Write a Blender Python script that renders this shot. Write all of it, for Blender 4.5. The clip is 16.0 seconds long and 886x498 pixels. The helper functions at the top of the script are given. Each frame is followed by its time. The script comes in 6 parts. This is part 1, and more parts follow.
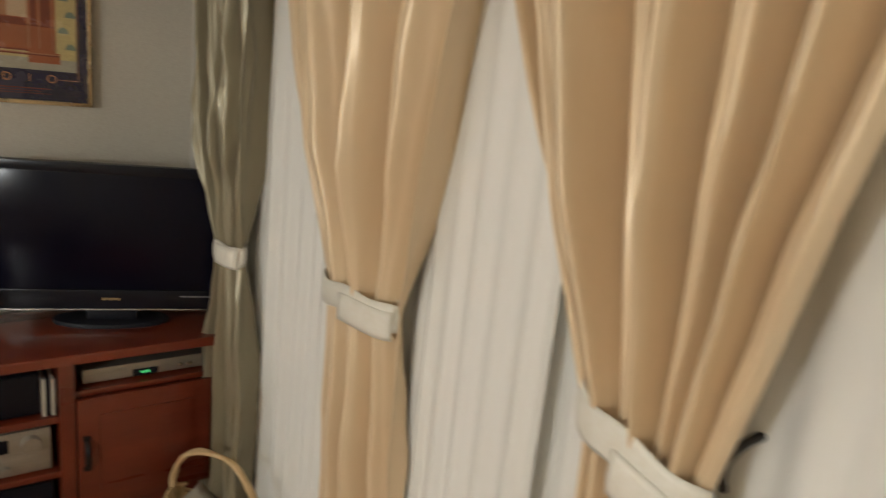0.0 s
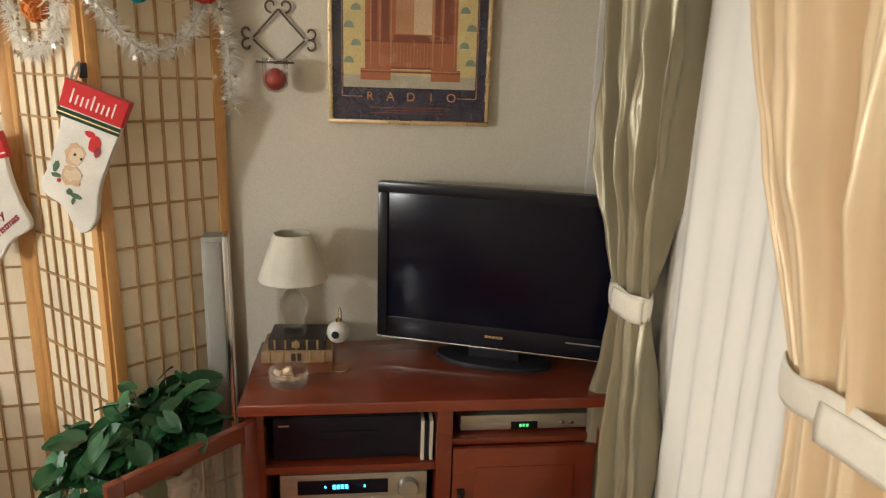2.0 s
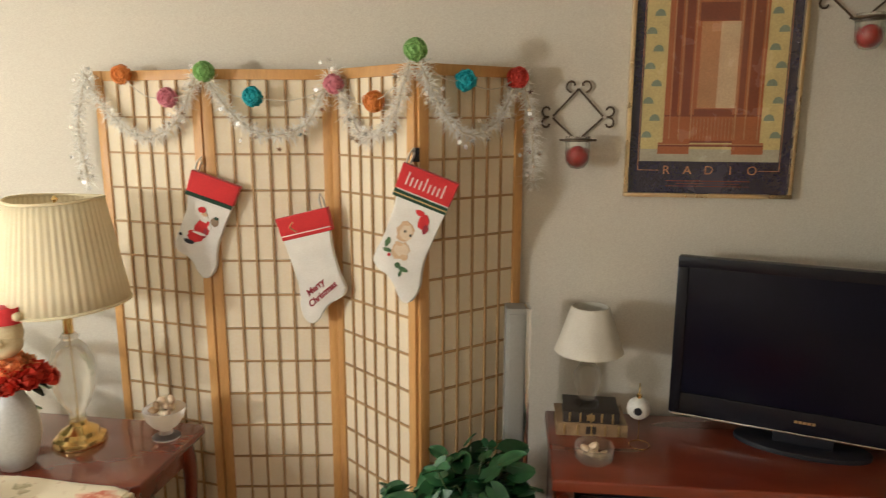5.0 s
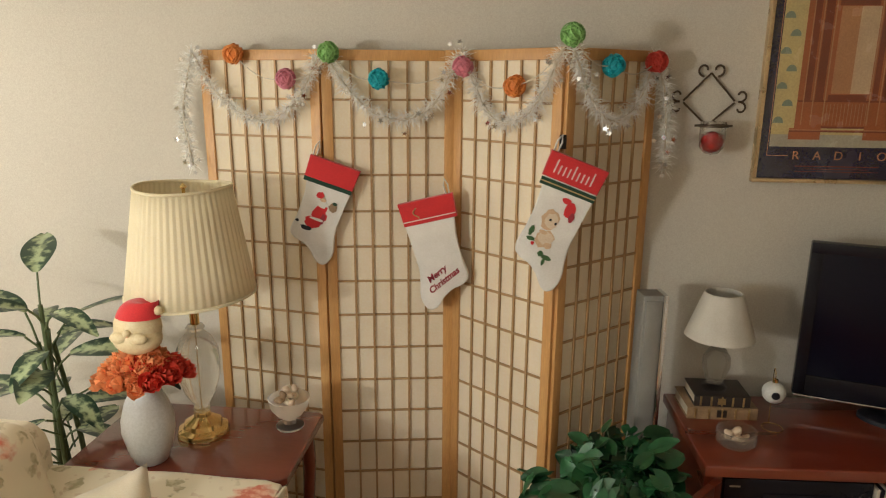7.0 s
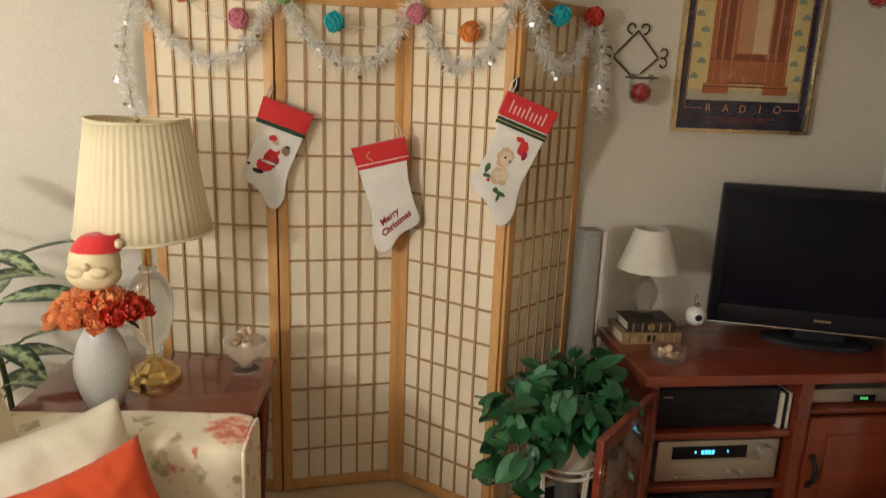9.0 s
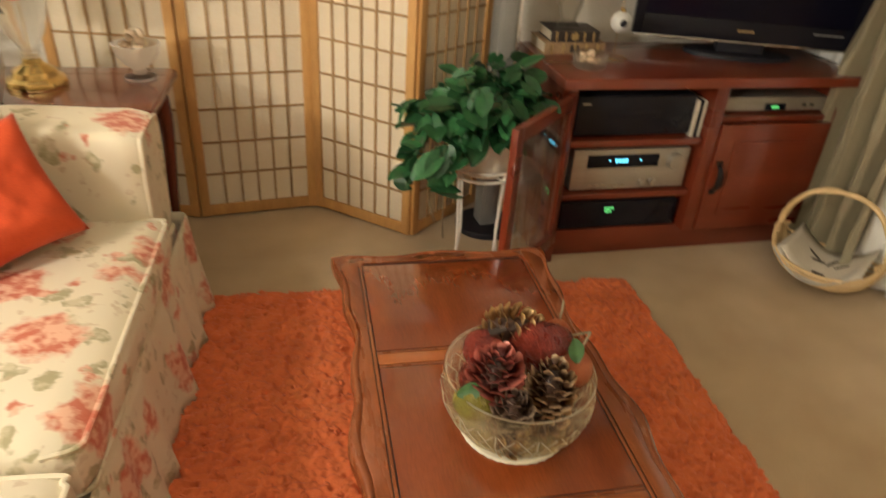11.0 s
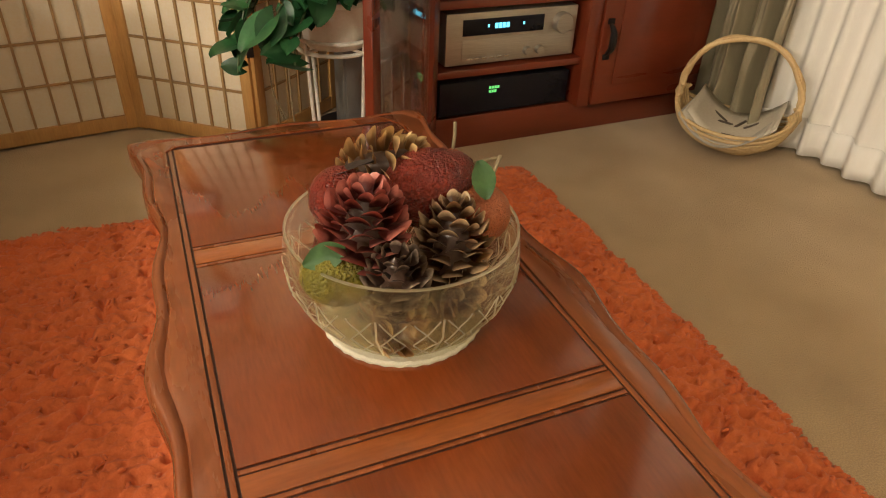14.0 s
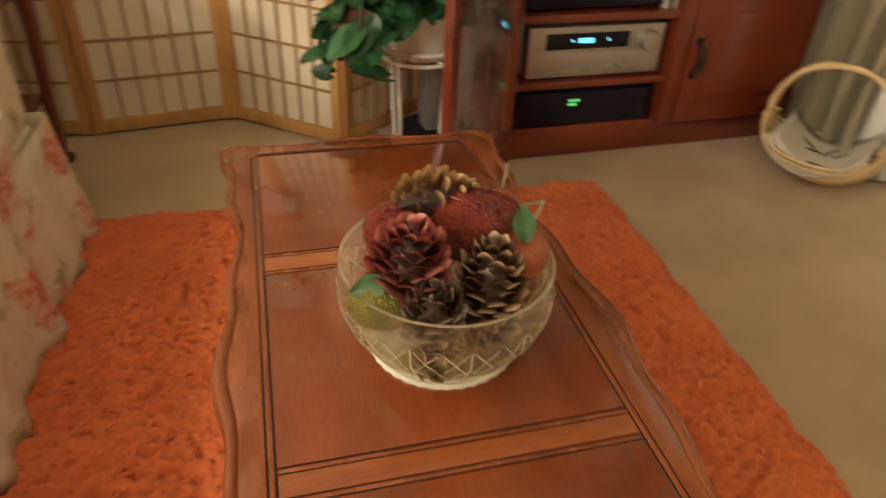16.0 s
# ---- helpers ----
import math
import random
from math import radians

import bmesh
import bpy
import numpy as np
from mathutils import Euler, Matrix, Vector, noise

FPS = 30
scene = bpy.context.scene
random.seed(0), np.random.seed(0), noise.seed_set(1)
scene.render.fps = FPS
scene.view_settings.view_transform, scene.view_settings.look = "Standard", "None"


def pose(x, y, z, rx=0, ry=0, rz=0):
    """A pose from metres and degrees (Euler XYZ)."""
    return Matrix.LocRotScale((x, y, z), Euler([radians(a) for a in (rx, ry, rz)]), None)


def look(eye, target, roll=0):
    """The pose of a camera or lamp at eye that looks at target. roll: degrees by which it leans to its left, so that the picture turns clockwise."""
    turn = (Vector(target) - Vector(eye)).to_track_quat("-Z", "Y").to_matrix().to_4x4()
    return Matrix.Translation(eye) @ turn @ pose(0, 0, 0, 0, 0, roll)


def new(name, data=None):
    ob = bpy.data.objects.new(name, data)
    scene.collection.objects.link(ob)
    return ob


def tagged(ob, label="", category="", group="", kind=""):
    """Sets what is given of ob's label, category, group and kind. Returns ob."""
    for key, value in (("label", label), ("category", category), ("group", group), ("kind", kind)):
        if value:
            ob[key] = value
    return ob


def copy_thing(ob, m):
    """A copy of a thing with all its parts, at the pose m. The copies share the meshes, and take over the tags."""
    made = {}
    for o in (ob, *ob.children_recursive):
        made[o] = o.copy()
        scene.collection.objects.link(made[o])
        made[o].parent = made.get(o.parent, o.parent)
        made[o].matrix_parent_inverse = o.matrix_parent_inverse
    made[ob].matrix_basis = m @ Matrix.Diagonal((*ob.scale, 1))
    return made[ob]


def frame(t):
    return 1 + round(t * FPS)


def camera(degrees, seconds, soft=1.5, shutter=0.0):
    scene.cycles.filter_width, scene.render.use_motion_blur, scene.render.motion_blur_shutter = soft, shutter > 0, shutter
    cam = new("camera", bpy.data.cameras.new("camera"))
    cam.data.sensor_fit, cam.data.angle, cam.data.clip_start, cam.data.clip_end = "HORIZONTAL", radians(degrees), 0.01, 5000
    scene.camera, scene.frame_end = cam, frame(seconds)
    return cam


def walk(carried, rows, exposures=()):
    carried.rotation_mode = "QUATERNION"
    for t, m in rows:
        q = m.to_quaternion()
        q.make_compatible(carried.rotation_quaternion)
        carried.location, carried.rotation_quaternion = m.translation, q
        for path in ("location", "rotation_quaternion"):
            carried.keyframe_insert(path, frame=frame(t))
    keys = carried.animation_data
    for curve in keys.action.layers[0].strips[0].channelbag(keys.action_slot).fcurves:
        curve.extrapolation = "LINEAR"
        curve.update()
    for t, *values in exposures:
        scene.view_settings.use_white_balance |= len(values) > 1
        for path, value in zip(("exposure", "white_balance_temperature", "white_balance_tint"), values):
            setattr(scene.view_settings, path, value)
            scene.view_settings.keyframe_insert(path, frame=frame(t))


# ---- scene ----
cam = camera(66.2, 16.0, soft=1.1, shutter=0.5)
PATH = [
    (0, (0.772, 0.605, 1.576), (1.884, 2.201, 1.113), 6.0),
    (0.5, (0.756, 0.77, 1.582), (1.629, 2.496, 1.073), 2.9),
    (1, (0.694, 0.882, 1.587), (1.248, 2.718, 1.019), 2.5),
    (1.5, (0.786, 1.005, 1.556), (1.026, 2.923, 1.039), 1.5),
    (2, (0.818, 1.093, 1.543), (0.949, 3.025, 1.041), 1.8),
    (2.5, (0.82, 1.133, 1.556), (0.879, 3.078, 1.095), 1.6),
    (3, (0.775, 1.151, 1.603), (0.76, 3.105, 1.174), 1.7),
    (3.5, (0.73, 1.166, 1.605), (0.522, 3.112, 1.195), 0.8),
    (4, (0.666, 1.16, 1.584), (0.352, 3.101, 1.216), 0.8),
    (4.5, (0.52, 1.126, 1.606), (0.245, 3.074, 1.245), 1.8),
    (5, (0.357, 1.065, 1.629), (0.057, 3.005, 1.246), 0.1),
    (5.2, (0.301, 1.04, 1.643), (-0.002, 2.976, 1.244), 0.1),
    (7.3, (-0.236, 1.037, 1.690), (-0.390, 2.969, 1.204), 0.7),
    (7.5, (-0.298, 1.050, 1.663), (-0.316, 2.997, 1.203), 0.4),
    (8, (-0.398, 0.998, 1.655), (-0.299, 2.942, 1.199), 1.2),
    (8.2, (-0.398, 0.979, 1.632), (-0.266, 2.927, 1.199), 1.0),
    (10.3, (-0.386, 0.823, 1.318), (-0.233, 2.657, 0.534), 3.4),
    (10.5, (-0.375, 0.836, 1.29), (-0.199, 2.634, 0.432), 3.2),
    (10.6, (-0.355, 0.818, 1.284), (-0.165, 2.599, 0.394), 4.2),
    (11, (-0.33, 0.868, 1.242), (0.011, 2.554, 0.222), 4.0),
    (11.5, (-0.291, 0.902, 1.185), (0.158, 2.496, 0.063), 3.4),
    (12, (-0.274, 0.962, 1.103), (0.3, 2.47, -0.078), 4.2),
    (12.5, (-0.255, 1.008, 1.017), (0.371, 2.508, -0.148), 3.9),
    (13, (-0.241, 1.047, 0.948), (0.405, 2.55, -0.202), 3.4),
    (13.5, (-0.225, 1.084, 0.905), (0.427, 2.616, -0.204), 3.1),
    (14, (-0.219, 1.098, 0.888), (0.424, 2.64, -0.211), 2.6),
    (14.5, (-0.227, 1.089, 0.903), (0.41, 2.63, -0.2), 2.2),
    (15, (-0.234, 1.071, 0.92), (0.4, 2.587, -0.22), 2.2),
    (15.5, (-0.23, 1.061, 0.955), (0.434, 2.547, -0.206), 2.7),
    (16, (-0.185, 1.068, 0.967), (0.222, 2.659, -0.174), 2.8),
]
walk(cam, [(t, look(eye, target, roll)) for t, eye, target, roll in PATH],
     [(0, -0.54, 5450, 8), (0.6, -0.36, 5400, 8), (1.1, -0.17, 5450, 8), (1.6, 0.08, 5500, 8), (2.5, 0.14, 5600, 8), (3.5, 0.20, 5600, 8), (5, -0.10, 5650, 8), (7.5, -0.51, 5700, 8), (8.2, -0.51, 5700, 8),
      (10.3, -0.10, 6000, 10), (11, 0.02, 6300, 10), (12.5, -0.01, 6600, 12), (16, -0.03, 6600, 12)])

# ---- light ----
world = bpy.data.worlds.new("world")
world.use_nodes = True
scene.world = world
wn = world.node_tree.nodes
sky = wn.new("ShaderNodeTexSky")
sky.sky_type, sky.sun_disc, sky.sun_elevation, sky.sun_rotation = "NISHITA", False, radians(9), radians(250)
world.node_tree.links.new(sky.outputs[0], wn["Background"].inputs[0])
wn["Background"].inputs[1].default_value = 0.12
scene.view_settings.exposure = 0.0


def lamp(name, where, target, watts, size, colour):
    data = bpy.data.lights.new(name, "AREA")
    data.shape, data.size, data.energy, data.color = "DISK", size, watts, colour
    ob = new(name, data)
    ob.matrix_world = look(where, target)
    return ob



def bulb(name, where, watts, radius, colour):
    data = bpy.data.lights.new(name, "POINT")
    data.energy, data.shadow_soft_size, data.color = watts, radius, colour
    ob = new(name, data)
    ob.location = where
    return ob


WARM = (1.0, 0.92, 0.78)
bulb("floor_lamp_light", (-2.45, 0.2, 1.58), 158, 0.10, WARM)
bulb("corner_lamp_light", (-2.3, 2.3, 1.50), 27, 0.10, WARM)
lamp("ceiling_light", (-0.25, 0.55, 2.38), (-0.25, 0.55, 0.0), 8, 0.45, (1.0, 0.94, 0.82))
lamp("reading_lamp_light", (-1.36, 1.58, 1.20), (-0.95, 1.82, 0.42), 6.5, 0.12, (1.0, 0.95, 0.86))


# ---- materials ----
def nodes_of(name):
    m = bpy.data.materials.new(name)
    m.use_nodes = True
    t = m.node_tree
    return m, t.nodes, t.links, t.nodes["Principled BSDF"]


def mat(name, c1, c2=None, rough=0.5, metal=0.0, scale=6.0, fine=180.0, bump=0.15, depth=0.002,
        stretch=(1, 1, 1), coat=0.0, sheen=0.0, trans=0.0, vary=0.0, rvar=0.1, spec=0.5, grain=0.25, island=0.0):
    """A surface with broad colour variation, fine grain, relief and uneven gloss."""
    m, n, l, p = nodes_of(name)
    c2 = c2 or tuple(min(1, c * 0.78) for c in c1)
    tc, mp = n.new("ShaderNodeTexCoord"), n.new("ShaderNodeMapping")
    mp.inputs["Scale"].default_value = stretch
    l.new(tc.outputs["Object"], mp.inputs[0])
    big, small = n.new("ShaderNodeTexNoise"), n.new("ShaderNodeTexNoise")
    for tex, sc, det in ((big, scale, 5), (small, fine, 3)):
        tex.inputs["Scale"].default_value, tex.inputs["Detail"].default_value = sc, det
        l.new(mp.outputs[0], tex.inputs["Vector"])
    ramp = n.new("ShaderNodeValToRGB")
    ramp.color_ramp.elements[0].position, ramp.color_ramp.elements[1].position = 0.3, 0.7
    ramp.color_ramp.elements[0].color, ramp.color_ramp.elements[1].color = (*c2, 1), (*c1, 1)
    l.new(big.outputs[0], ramp.inputs[0])
    mx = n.new("ShaderNodeMix")
    mx.data_type, mx.blend_type = "RGBA", "OVERLAY"
    mx.inputs[0].default_value = grain
    l.new(ramp.outputs[0], mx.inputs[6])
    l.new(small.outputs[0], mx.inputs[7])
    out = mx.outputs[2]
    if vary:
        info, hsv, mr = n.new("ShaderNodeObjectInfo"), n.new("ShaderNodeHueSaturation"), n.new("ShaderNodeMapRange")
        mr.inputs[3].default_value, mr.inputs[4].default_value = 1 - vary, 1 + vary
        l.new(info.outputs["Random"], mr.inputs[0])
        l.new(mr.outputs[0], hsv.inputs["Value"])
        l.new(out, hsv.inputs["Color"])
        out = hsv.outputs[0]
    if island:
        geo, hsv, mr = n.new("ShaderNodeNewGeometry"), n.new("ShaderNodeHueSaturation"), n.new("ShaderNodeMapRange")
        mr.inputs[3].default_value, mr.inputs[4].default_value = 1 - island, 1 + island
        l.new(geo.outputs["Random Per Island"], mr.inputs[0])
        l.new(mr.outputs[0], hsv.inputs["Value"])
        l.new(out, hsv.inputs["Color"])
        out = hsv.outputs[0]
    l.new(out, p.inputs["Base Color"])
    rr = n.new("ShaderNodeMapRange")
    rr.inputs[3].default_value, rr.inputs[4].default_value = max(0.02, rough - rvar), min(1, rough + rvar)
    l.new(big.outputs[0], rr.inputs[0])
    l.new(rr.outputs[0], p.inputs["Roughness"])
    p.inputs["Metallic"].default_value, p.inputs["Specular IOR Level"].default_value = metal, spec
    p.inputs["Coat Weight"].default_value, p.inputs["Coat Roughness"].default_value = coat, 0.09
    p.inputs["Sheen Weight"].default_value = sheen
    if bump:
        b = n.new("ShaderNodeBump")
        b.inputs["Strength"].default_value, b.inputs["Distance"].default_value = bump, depth
        l.new(small.outputs[0], b.inputs["Height"])
        l.new(b.outputs[0], p.inputs["Normal"])
    if trans:
        tr, ms = n.new("ShaderNodeBsdfTranslucent"), n.new("ShaderNodeMixShader")
        l.new(out, tr.inputs[0])
        ms.inputs[0].default_value = trans
        l.new(p.outputs[0], ms.inputs[1])
        l.new(tr.outputs[0], ms.inputs[2])
        l.new(ms.outputs[0], n["Material Output"].inputs[0])
    return m


def glass(name, colour=(1, 1, 1), rough=0.02, clear=0.5, haze=0.0):
    m, n, l, p = nodes_of(name)
    p.inputs["Base Color"].default_value = (*colour, 1)
    p.inputs["Transmission Weight"].default_value, p.inputs["Roughness"].default_value, p.inputs["IOR"].default_value = 1, rough, 1.48
    t, ms = n.new("ShaderNodeBsdfTransparent"), n.new("ShaderNodeMixShader")
    t.inputs[0].default_value = (*colour, 1)
    ms.inputs[0].default_value = clear
    l.new(p.outputs[0], ms.inputs[1])
    l.new(t.outputs[0], ms.inputs[2])
    out = ms.outputs[0]
    if haze:
        d, m2 = n.new("ShaderNodeBsdfTranslucent"), n.new("ShaderNodeMixShader")
        d.inputs[0].default_value = (*colour, 1)
        m2.inputs[0].default_value = haze
        l.new(out, m2.inputs[1])
        l.new(d.outputs[0], m2.inputs[2])
        out = m2.outputs[0]
    l.new(out, n["Material Output"].inputs[0])
    return m


def glow(name, colour, strength):
    m, n, l, p = nodes_of(name)
    p.inputs["Base Color"].default_value = (0.01, 0.01, 0.01, 1)
    p.inputs["Emission Color"].default_value, p.inputs["Emission Strength"].default_value = (*colour, 1), strength
    return m


def floral(name):
    """Cream upholstery printed with coral roses and sage leaves."""
    m, n, l, p = nodes_of(name)
    tc, wob, add = n.new("ShaderNodeTexCoord"), n.new("ShaderNodeTexNoise"), n.new("ShaderNodeMix")
    wob.inputs["Scale"].default_value, wob.inputs["Detail"].default_value = 22, 3
    l.new(tc.outputs["Object"], wob.inputs["Vector"])
    add.data_type, add.blend_type, add.inputs[0].default_value = "RGBA", "LINEAR_LIGHT", 0.045
    l.new(tc.outputs["Object"], add.inputs[6])
    l.new(wob.outputs["Color"], add.inputs[7])
    cloth = n.new("ShaderNodeTexNoise")
    cloth.inputs["Scale"].default_value, cloth.inputs["Detail"].default_value = 400, 2
    l.new(tc.outputs["Object"], cloth.inputs["Vector"])
    col = None
    base = n.new("ShaderNodeRGB")
    base.outputs[0].default_value = (0.74, 0.65, 0.46, 1)
    col = base.outputs[0]
    petals = n.new("ShaderNodeTexNoise")
    petals.inputs["Scale"].default_value, petals.inputs["Detail"].default_value = 45, 3
    l.new(tc.outputs["Object"], petals.inputs["Vector"])
    for scale, limit, c1, c2, amount in ((13.0, 0.30, (0.33, 0.28, 0.13), (0.56, 0.48, 0.29), 0.85), (21.0, 0.25, (0.55, 0.40, 0.24), (0.66, 0.55, 0.38), 0.6),
                                         (4.6, 0.30, (0.55, 0.11, 0.05), (0.76, 0.42, 0.27), 0.92), (9.5, 0.17, (0.55, 0.13, 0.06), (0.76, 0.42, 0.27), 0.9)):
        v = n.new("ShaderNodeTexVoronoi")
        v.inputs["Scale"].default_value = scale
        l.new(add.outputs[2], v.inputs["Vector"])
        mr = n.new("ShaderNodeMapRange")
        mr.inputs[1].default_value, mr.inputs[2].default_value, mr.inputs[3].default_value, mr.inputs[4].default_value = limit - 0.05, limit + 0.03, amount, 0
        l.new(v.outputs["Distance"], mr.inputs[0])
        rp = n.new("ShaderNodeValToRGB")
        rp.color_ramp.elements[0].position, rp.color_ramp.elements[1].position = 0.42, 0.6
        rp.color_ramp.elements[0].color, rp.color_ramp.elements[1].color = (*c1, 1), (*c2, 1)
        l.new(petals.outputs[0], rp.inputs[0])
        mx = n.new("ShaderNodeMix")
        mx.data_type = "RGBA"
        l.new(mr.outputs[0], mx.inputs[0])
        l.new(col, mx.inputs[6])
        l.new(rp.outputs[0], mx.inputs[7])
        col = mx.outputs[2]
    l.new(col, p.inputs["Base Color"])
    p.inputs["Roughness"].default_value, p.inputs["Sheen Weight"].default_value = 0.75, 0.15
    b = n.new("ShaderNodeBump")
    b.inputs["Strength"].default_value, b.inputs["Distance"].default_value = 0.25, 0.001
    l.new(cloth.outputs[0], b.inputs["Height"])
    l.new(b.outputs[0], p.inputs["Normal"])
    return m


def variegated(name):
    """Dark green leaf with a pale, flecked middle."""
    m, n, l, p = nodes_of(name)
    tc, sep, ab, noi, ad = (n.new("ShaderNodeTexCoord"), n.new("ShaderNodeSeparateXYZ"), n.new("ShaderNodeMath"), n.new("ShaderNodeTexNoise"), n.new("ShaderNodeMath"))
    l.new(tc.outputs["Object"], sep.inputs[0])
    ab.operation, ad.operation = "ABSOLUTE", "MULTIPLY_ADD"
    l.new(sep.outputs[1], ab.inputs[0])
    noi.inputs["Scale"].default_value, noi.inputs["Detail"].default_value = 40, 4
    l.new(tc.outputs["Object"], noi.inputs["Vector"])
    l.new(noi.outputs[0], ad.inputs[0])
    ad.inputs[1].default_value = 0.12
    l.new(ab.outputs[0], ad.inputs[2])
    r = n.new("ShaderNodeValToRGB")
    r.color_ramp.elements[0].position, r.color_ramp.elements[1].position = 0.062, 0.088
    r.color_ramp.elements[0].color, r.color_ramp.elements[1].color = (0.40, 0.46, 0.25, 1), (0.016, 0.045, 0.022, 1)
    l.new(ad.outputs[0], r.inputs[0])
    l.new(r.outputs[0], p.inputs["Base Color"])
    p.inputs["Roughness"].default_value = 0.35
    return m


WALL = mat("wall_paint", (0.585, 0.54, 0.45), (0.545, 0.50, 0.415), 0.75, scale=1.5, fine=260, bump=0.25, depth=0.0012)
CEIL = mat("ceiling_paint", (0.78, 0.75, 0.68), None, 0.9, fine=90, bump=0.4)
CARPET = mat("carpet", (0.55, 0.40, 0.22), (0.44, 0.31, 0.165), 0.95, scale=5, fine=340, bump=0.8, depth=0.004, sheen=0.2, grain=0.5)
CHERRY = mat("cherry_wood", (0.185, 0.031, 0.010), (0.125, 0.019, 0.007), 0.30, scale=4, fine=60, bump=0.02, depth=0.001, stretch=(0.35, 2.2, 2.2), coat=0.6, grain=0.12)
# cherry again, darkened: the shade deep in the cabinet bays is in its colour
CHERRY_SHADED = mat("cherry_wood_shaded", (0.10, 0.025, 0.012), (0.06, 0.015, 0.008), 0.5, scale=5, fine=60, bump=0.05, stretch=(0.35, 2.2, 2.2))
ENDWOOD = mat("mahogany", (0.17, 0.036, 0.018), (0.13, 0.025, 0.012), 0.22, scale=3, fine=60, bump=0.03, depth=0.001, stretch=(0.4, 2, 2), coat=0.8, grain=0.12)
TABLE = mat("table_wood", (0.225, 0.047, 0.010), (0.125, 0.023, 0.006), 0.17, scale=4.0, fine=80, bump=0.03, depth=0.001, stretch=(3.2, 0.45, 3), coat=1.0, rvar=0.06)
TABLE_BAND = mat("table_band_wood", (0.30, 0.082, 0.018), (0.19, 0.045, 0.011), 0.18, scale=5, fine=80, bump=0.03, depth=0.001, stretch=(0.5, 3.2, 3), coat=1.0, rvar=0.06)
TABLE_EDGE = mat("table_edge_wood", (0.255, 0.070, 0.019), (0.14, 0.033, 0.010), 0.27, scale=6, fine=70, bump=0.05, depth=0.001, stretch=(3, 0.5, 3), coat=0.45, rvar=0.07)
GROOVE = mat("dark_groove_stain", (0.045, 0.012, 0.006), None, 0.45)
PINE = mat("pine_frame", (0.60, 0.335, 0.115), (0.50, 0.26, 0.08), 0.42, scale=7, fine=90, bump=0.08, depth=0.001, stretch=(3, 3, 0.35), vary=0.06)
BAR = mat("lattice_wood", (0.44, 0.27, 0.115), (0.36, 0.21, 0.08), 0.55, scale=7, fine=120, bump=0.05, vary=0.12)
PAPER = mat("rice_paper", (0.89, 0.78, 0.585), (0.84, 0.73, 0.535), 0.85, scale=9, fine=140, bump=0.2, depth=0.001, trans=0.15)
GOLD = mat("gold_satin", (0.83, 0.66, 0.43), (0.77, 0.595, 0.37), 0.34, metal=0.13, scale=5, fine=150, bump=0.10, depth=0.0008, stretch=(1, 1, 0.08), sheen=0.08, grain=0.06)
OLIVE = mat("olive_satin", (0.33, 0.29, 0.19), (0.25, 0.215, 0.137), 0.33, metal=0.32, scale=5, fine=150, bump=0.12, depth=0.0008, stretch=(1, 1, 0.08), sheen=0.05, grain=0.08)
SHEER = mat("sheer_cloth", (0.94, 0.92, 0.86), (0.92, 0.89, 0.82), 0.8, scale=4, fine=300, bump=0.2, depth=0.001, stretch=(1, 1, 0.1), trans=0.05)
TIE = mat("cream_satin", (0.88, 0.84, 0.73), (0.83, 0.78, 0.66), 0.35, scale=25, fine=120, bump=0.15, depth=0.001)
FLORAL = floral("floral_cotton")
RED_CLOTH = mat("orange_red_cotton", (0.64, 0.078, 0.012), (0.54, 0.058, 0.008), 0.85, scale=9, fine=300, bump=0.35, depth=0.001, sheen=0.05)
CREAM_CLOTH = mat("cream_cotton", (0.78, 0.70, 0.52), (0.70, 0.61, 0.44), 0.85, scale=9, fine=300, bump=0.35, depth=0.001, sheen=0.2)
SHAG = mat("orange_shag", (0.75, 0.185, 0.052), (0.64, 0.138, 0.037), 0.95, scale=9, fine=260, bump=0.5, depth=0.002, sheen=0.12)
BLACK = mat("black_plastic", (0.009, 0.009, 0.014), None, 0.22, bump=0.0, rvar=0.05, spec=0.25)
SCREEN = mat("screen_glass", (0.005, 0.005, 0.012), None, 0.16, bump=0.0, rvar=0.04, spec=0.16)
MATT_BLACK = mat("matt_black", (0.014, 0.014, 0.019), None, 0.5, bump=0.1, spec=0.3)
SILVER = mat("brushed_silver", (0.46, 0.425, 0.36), (0.40, 0.365, 0.30), 0.36, metal=0.7, scale=10, fine=200, bump=0.05, stretch=(0.1, 3, 3))
GREY = mat("grey_grille", (0.30, 0.29, 0.265), None, 0.5, metal=0.3, fine=500, bump=0.4)
CHROME = mat("chrome_trim", (0.75, 0.75, 0.76), None, 0.15, metal=1.0, bump=0.0)
IRON = mat("bronze_iron", (0.12, 0.085, 0.055), None, 0.45, metal=0.7, bump=0.15)
BLACK_IRON = mat("black_iron", (0.02, 0.017, 0.016), None, 0.45, metal=0.5, bump=0.2)
BRASS = mat("polished_brass", (0.83, 0.60, 0.24), None, 0.18, metal=1.0, scale=20, bump=0.05)
FRAME_GOLD = mat("champagne_gold", (0.72, 0.57, 0.34), None, 0.28, metal=0.9, scale=10, bump=0.03)
SHADE = mat("pleated_shade_cloth", (0.88, 0.79, 0.55), (0.85, 0.75, 0.50), 0.8, scale=5, fine=250, bump=0.15, depth=0.001, trans=0.25)
WHITE_SHADE = mat("white_shade_cloth", (0.82, 0.77, 0.66), None, 0.75, fine=250, bump=0.2, depth=0.001, trans=0.2)
GLASS = glass("clear_glass", (1, 1, 1), 0.02, 0.4)
CUT_GLASS = glass("cut_crystal", (1.0, 0.985, 0.88), 0.0, 0.70, 0.07)
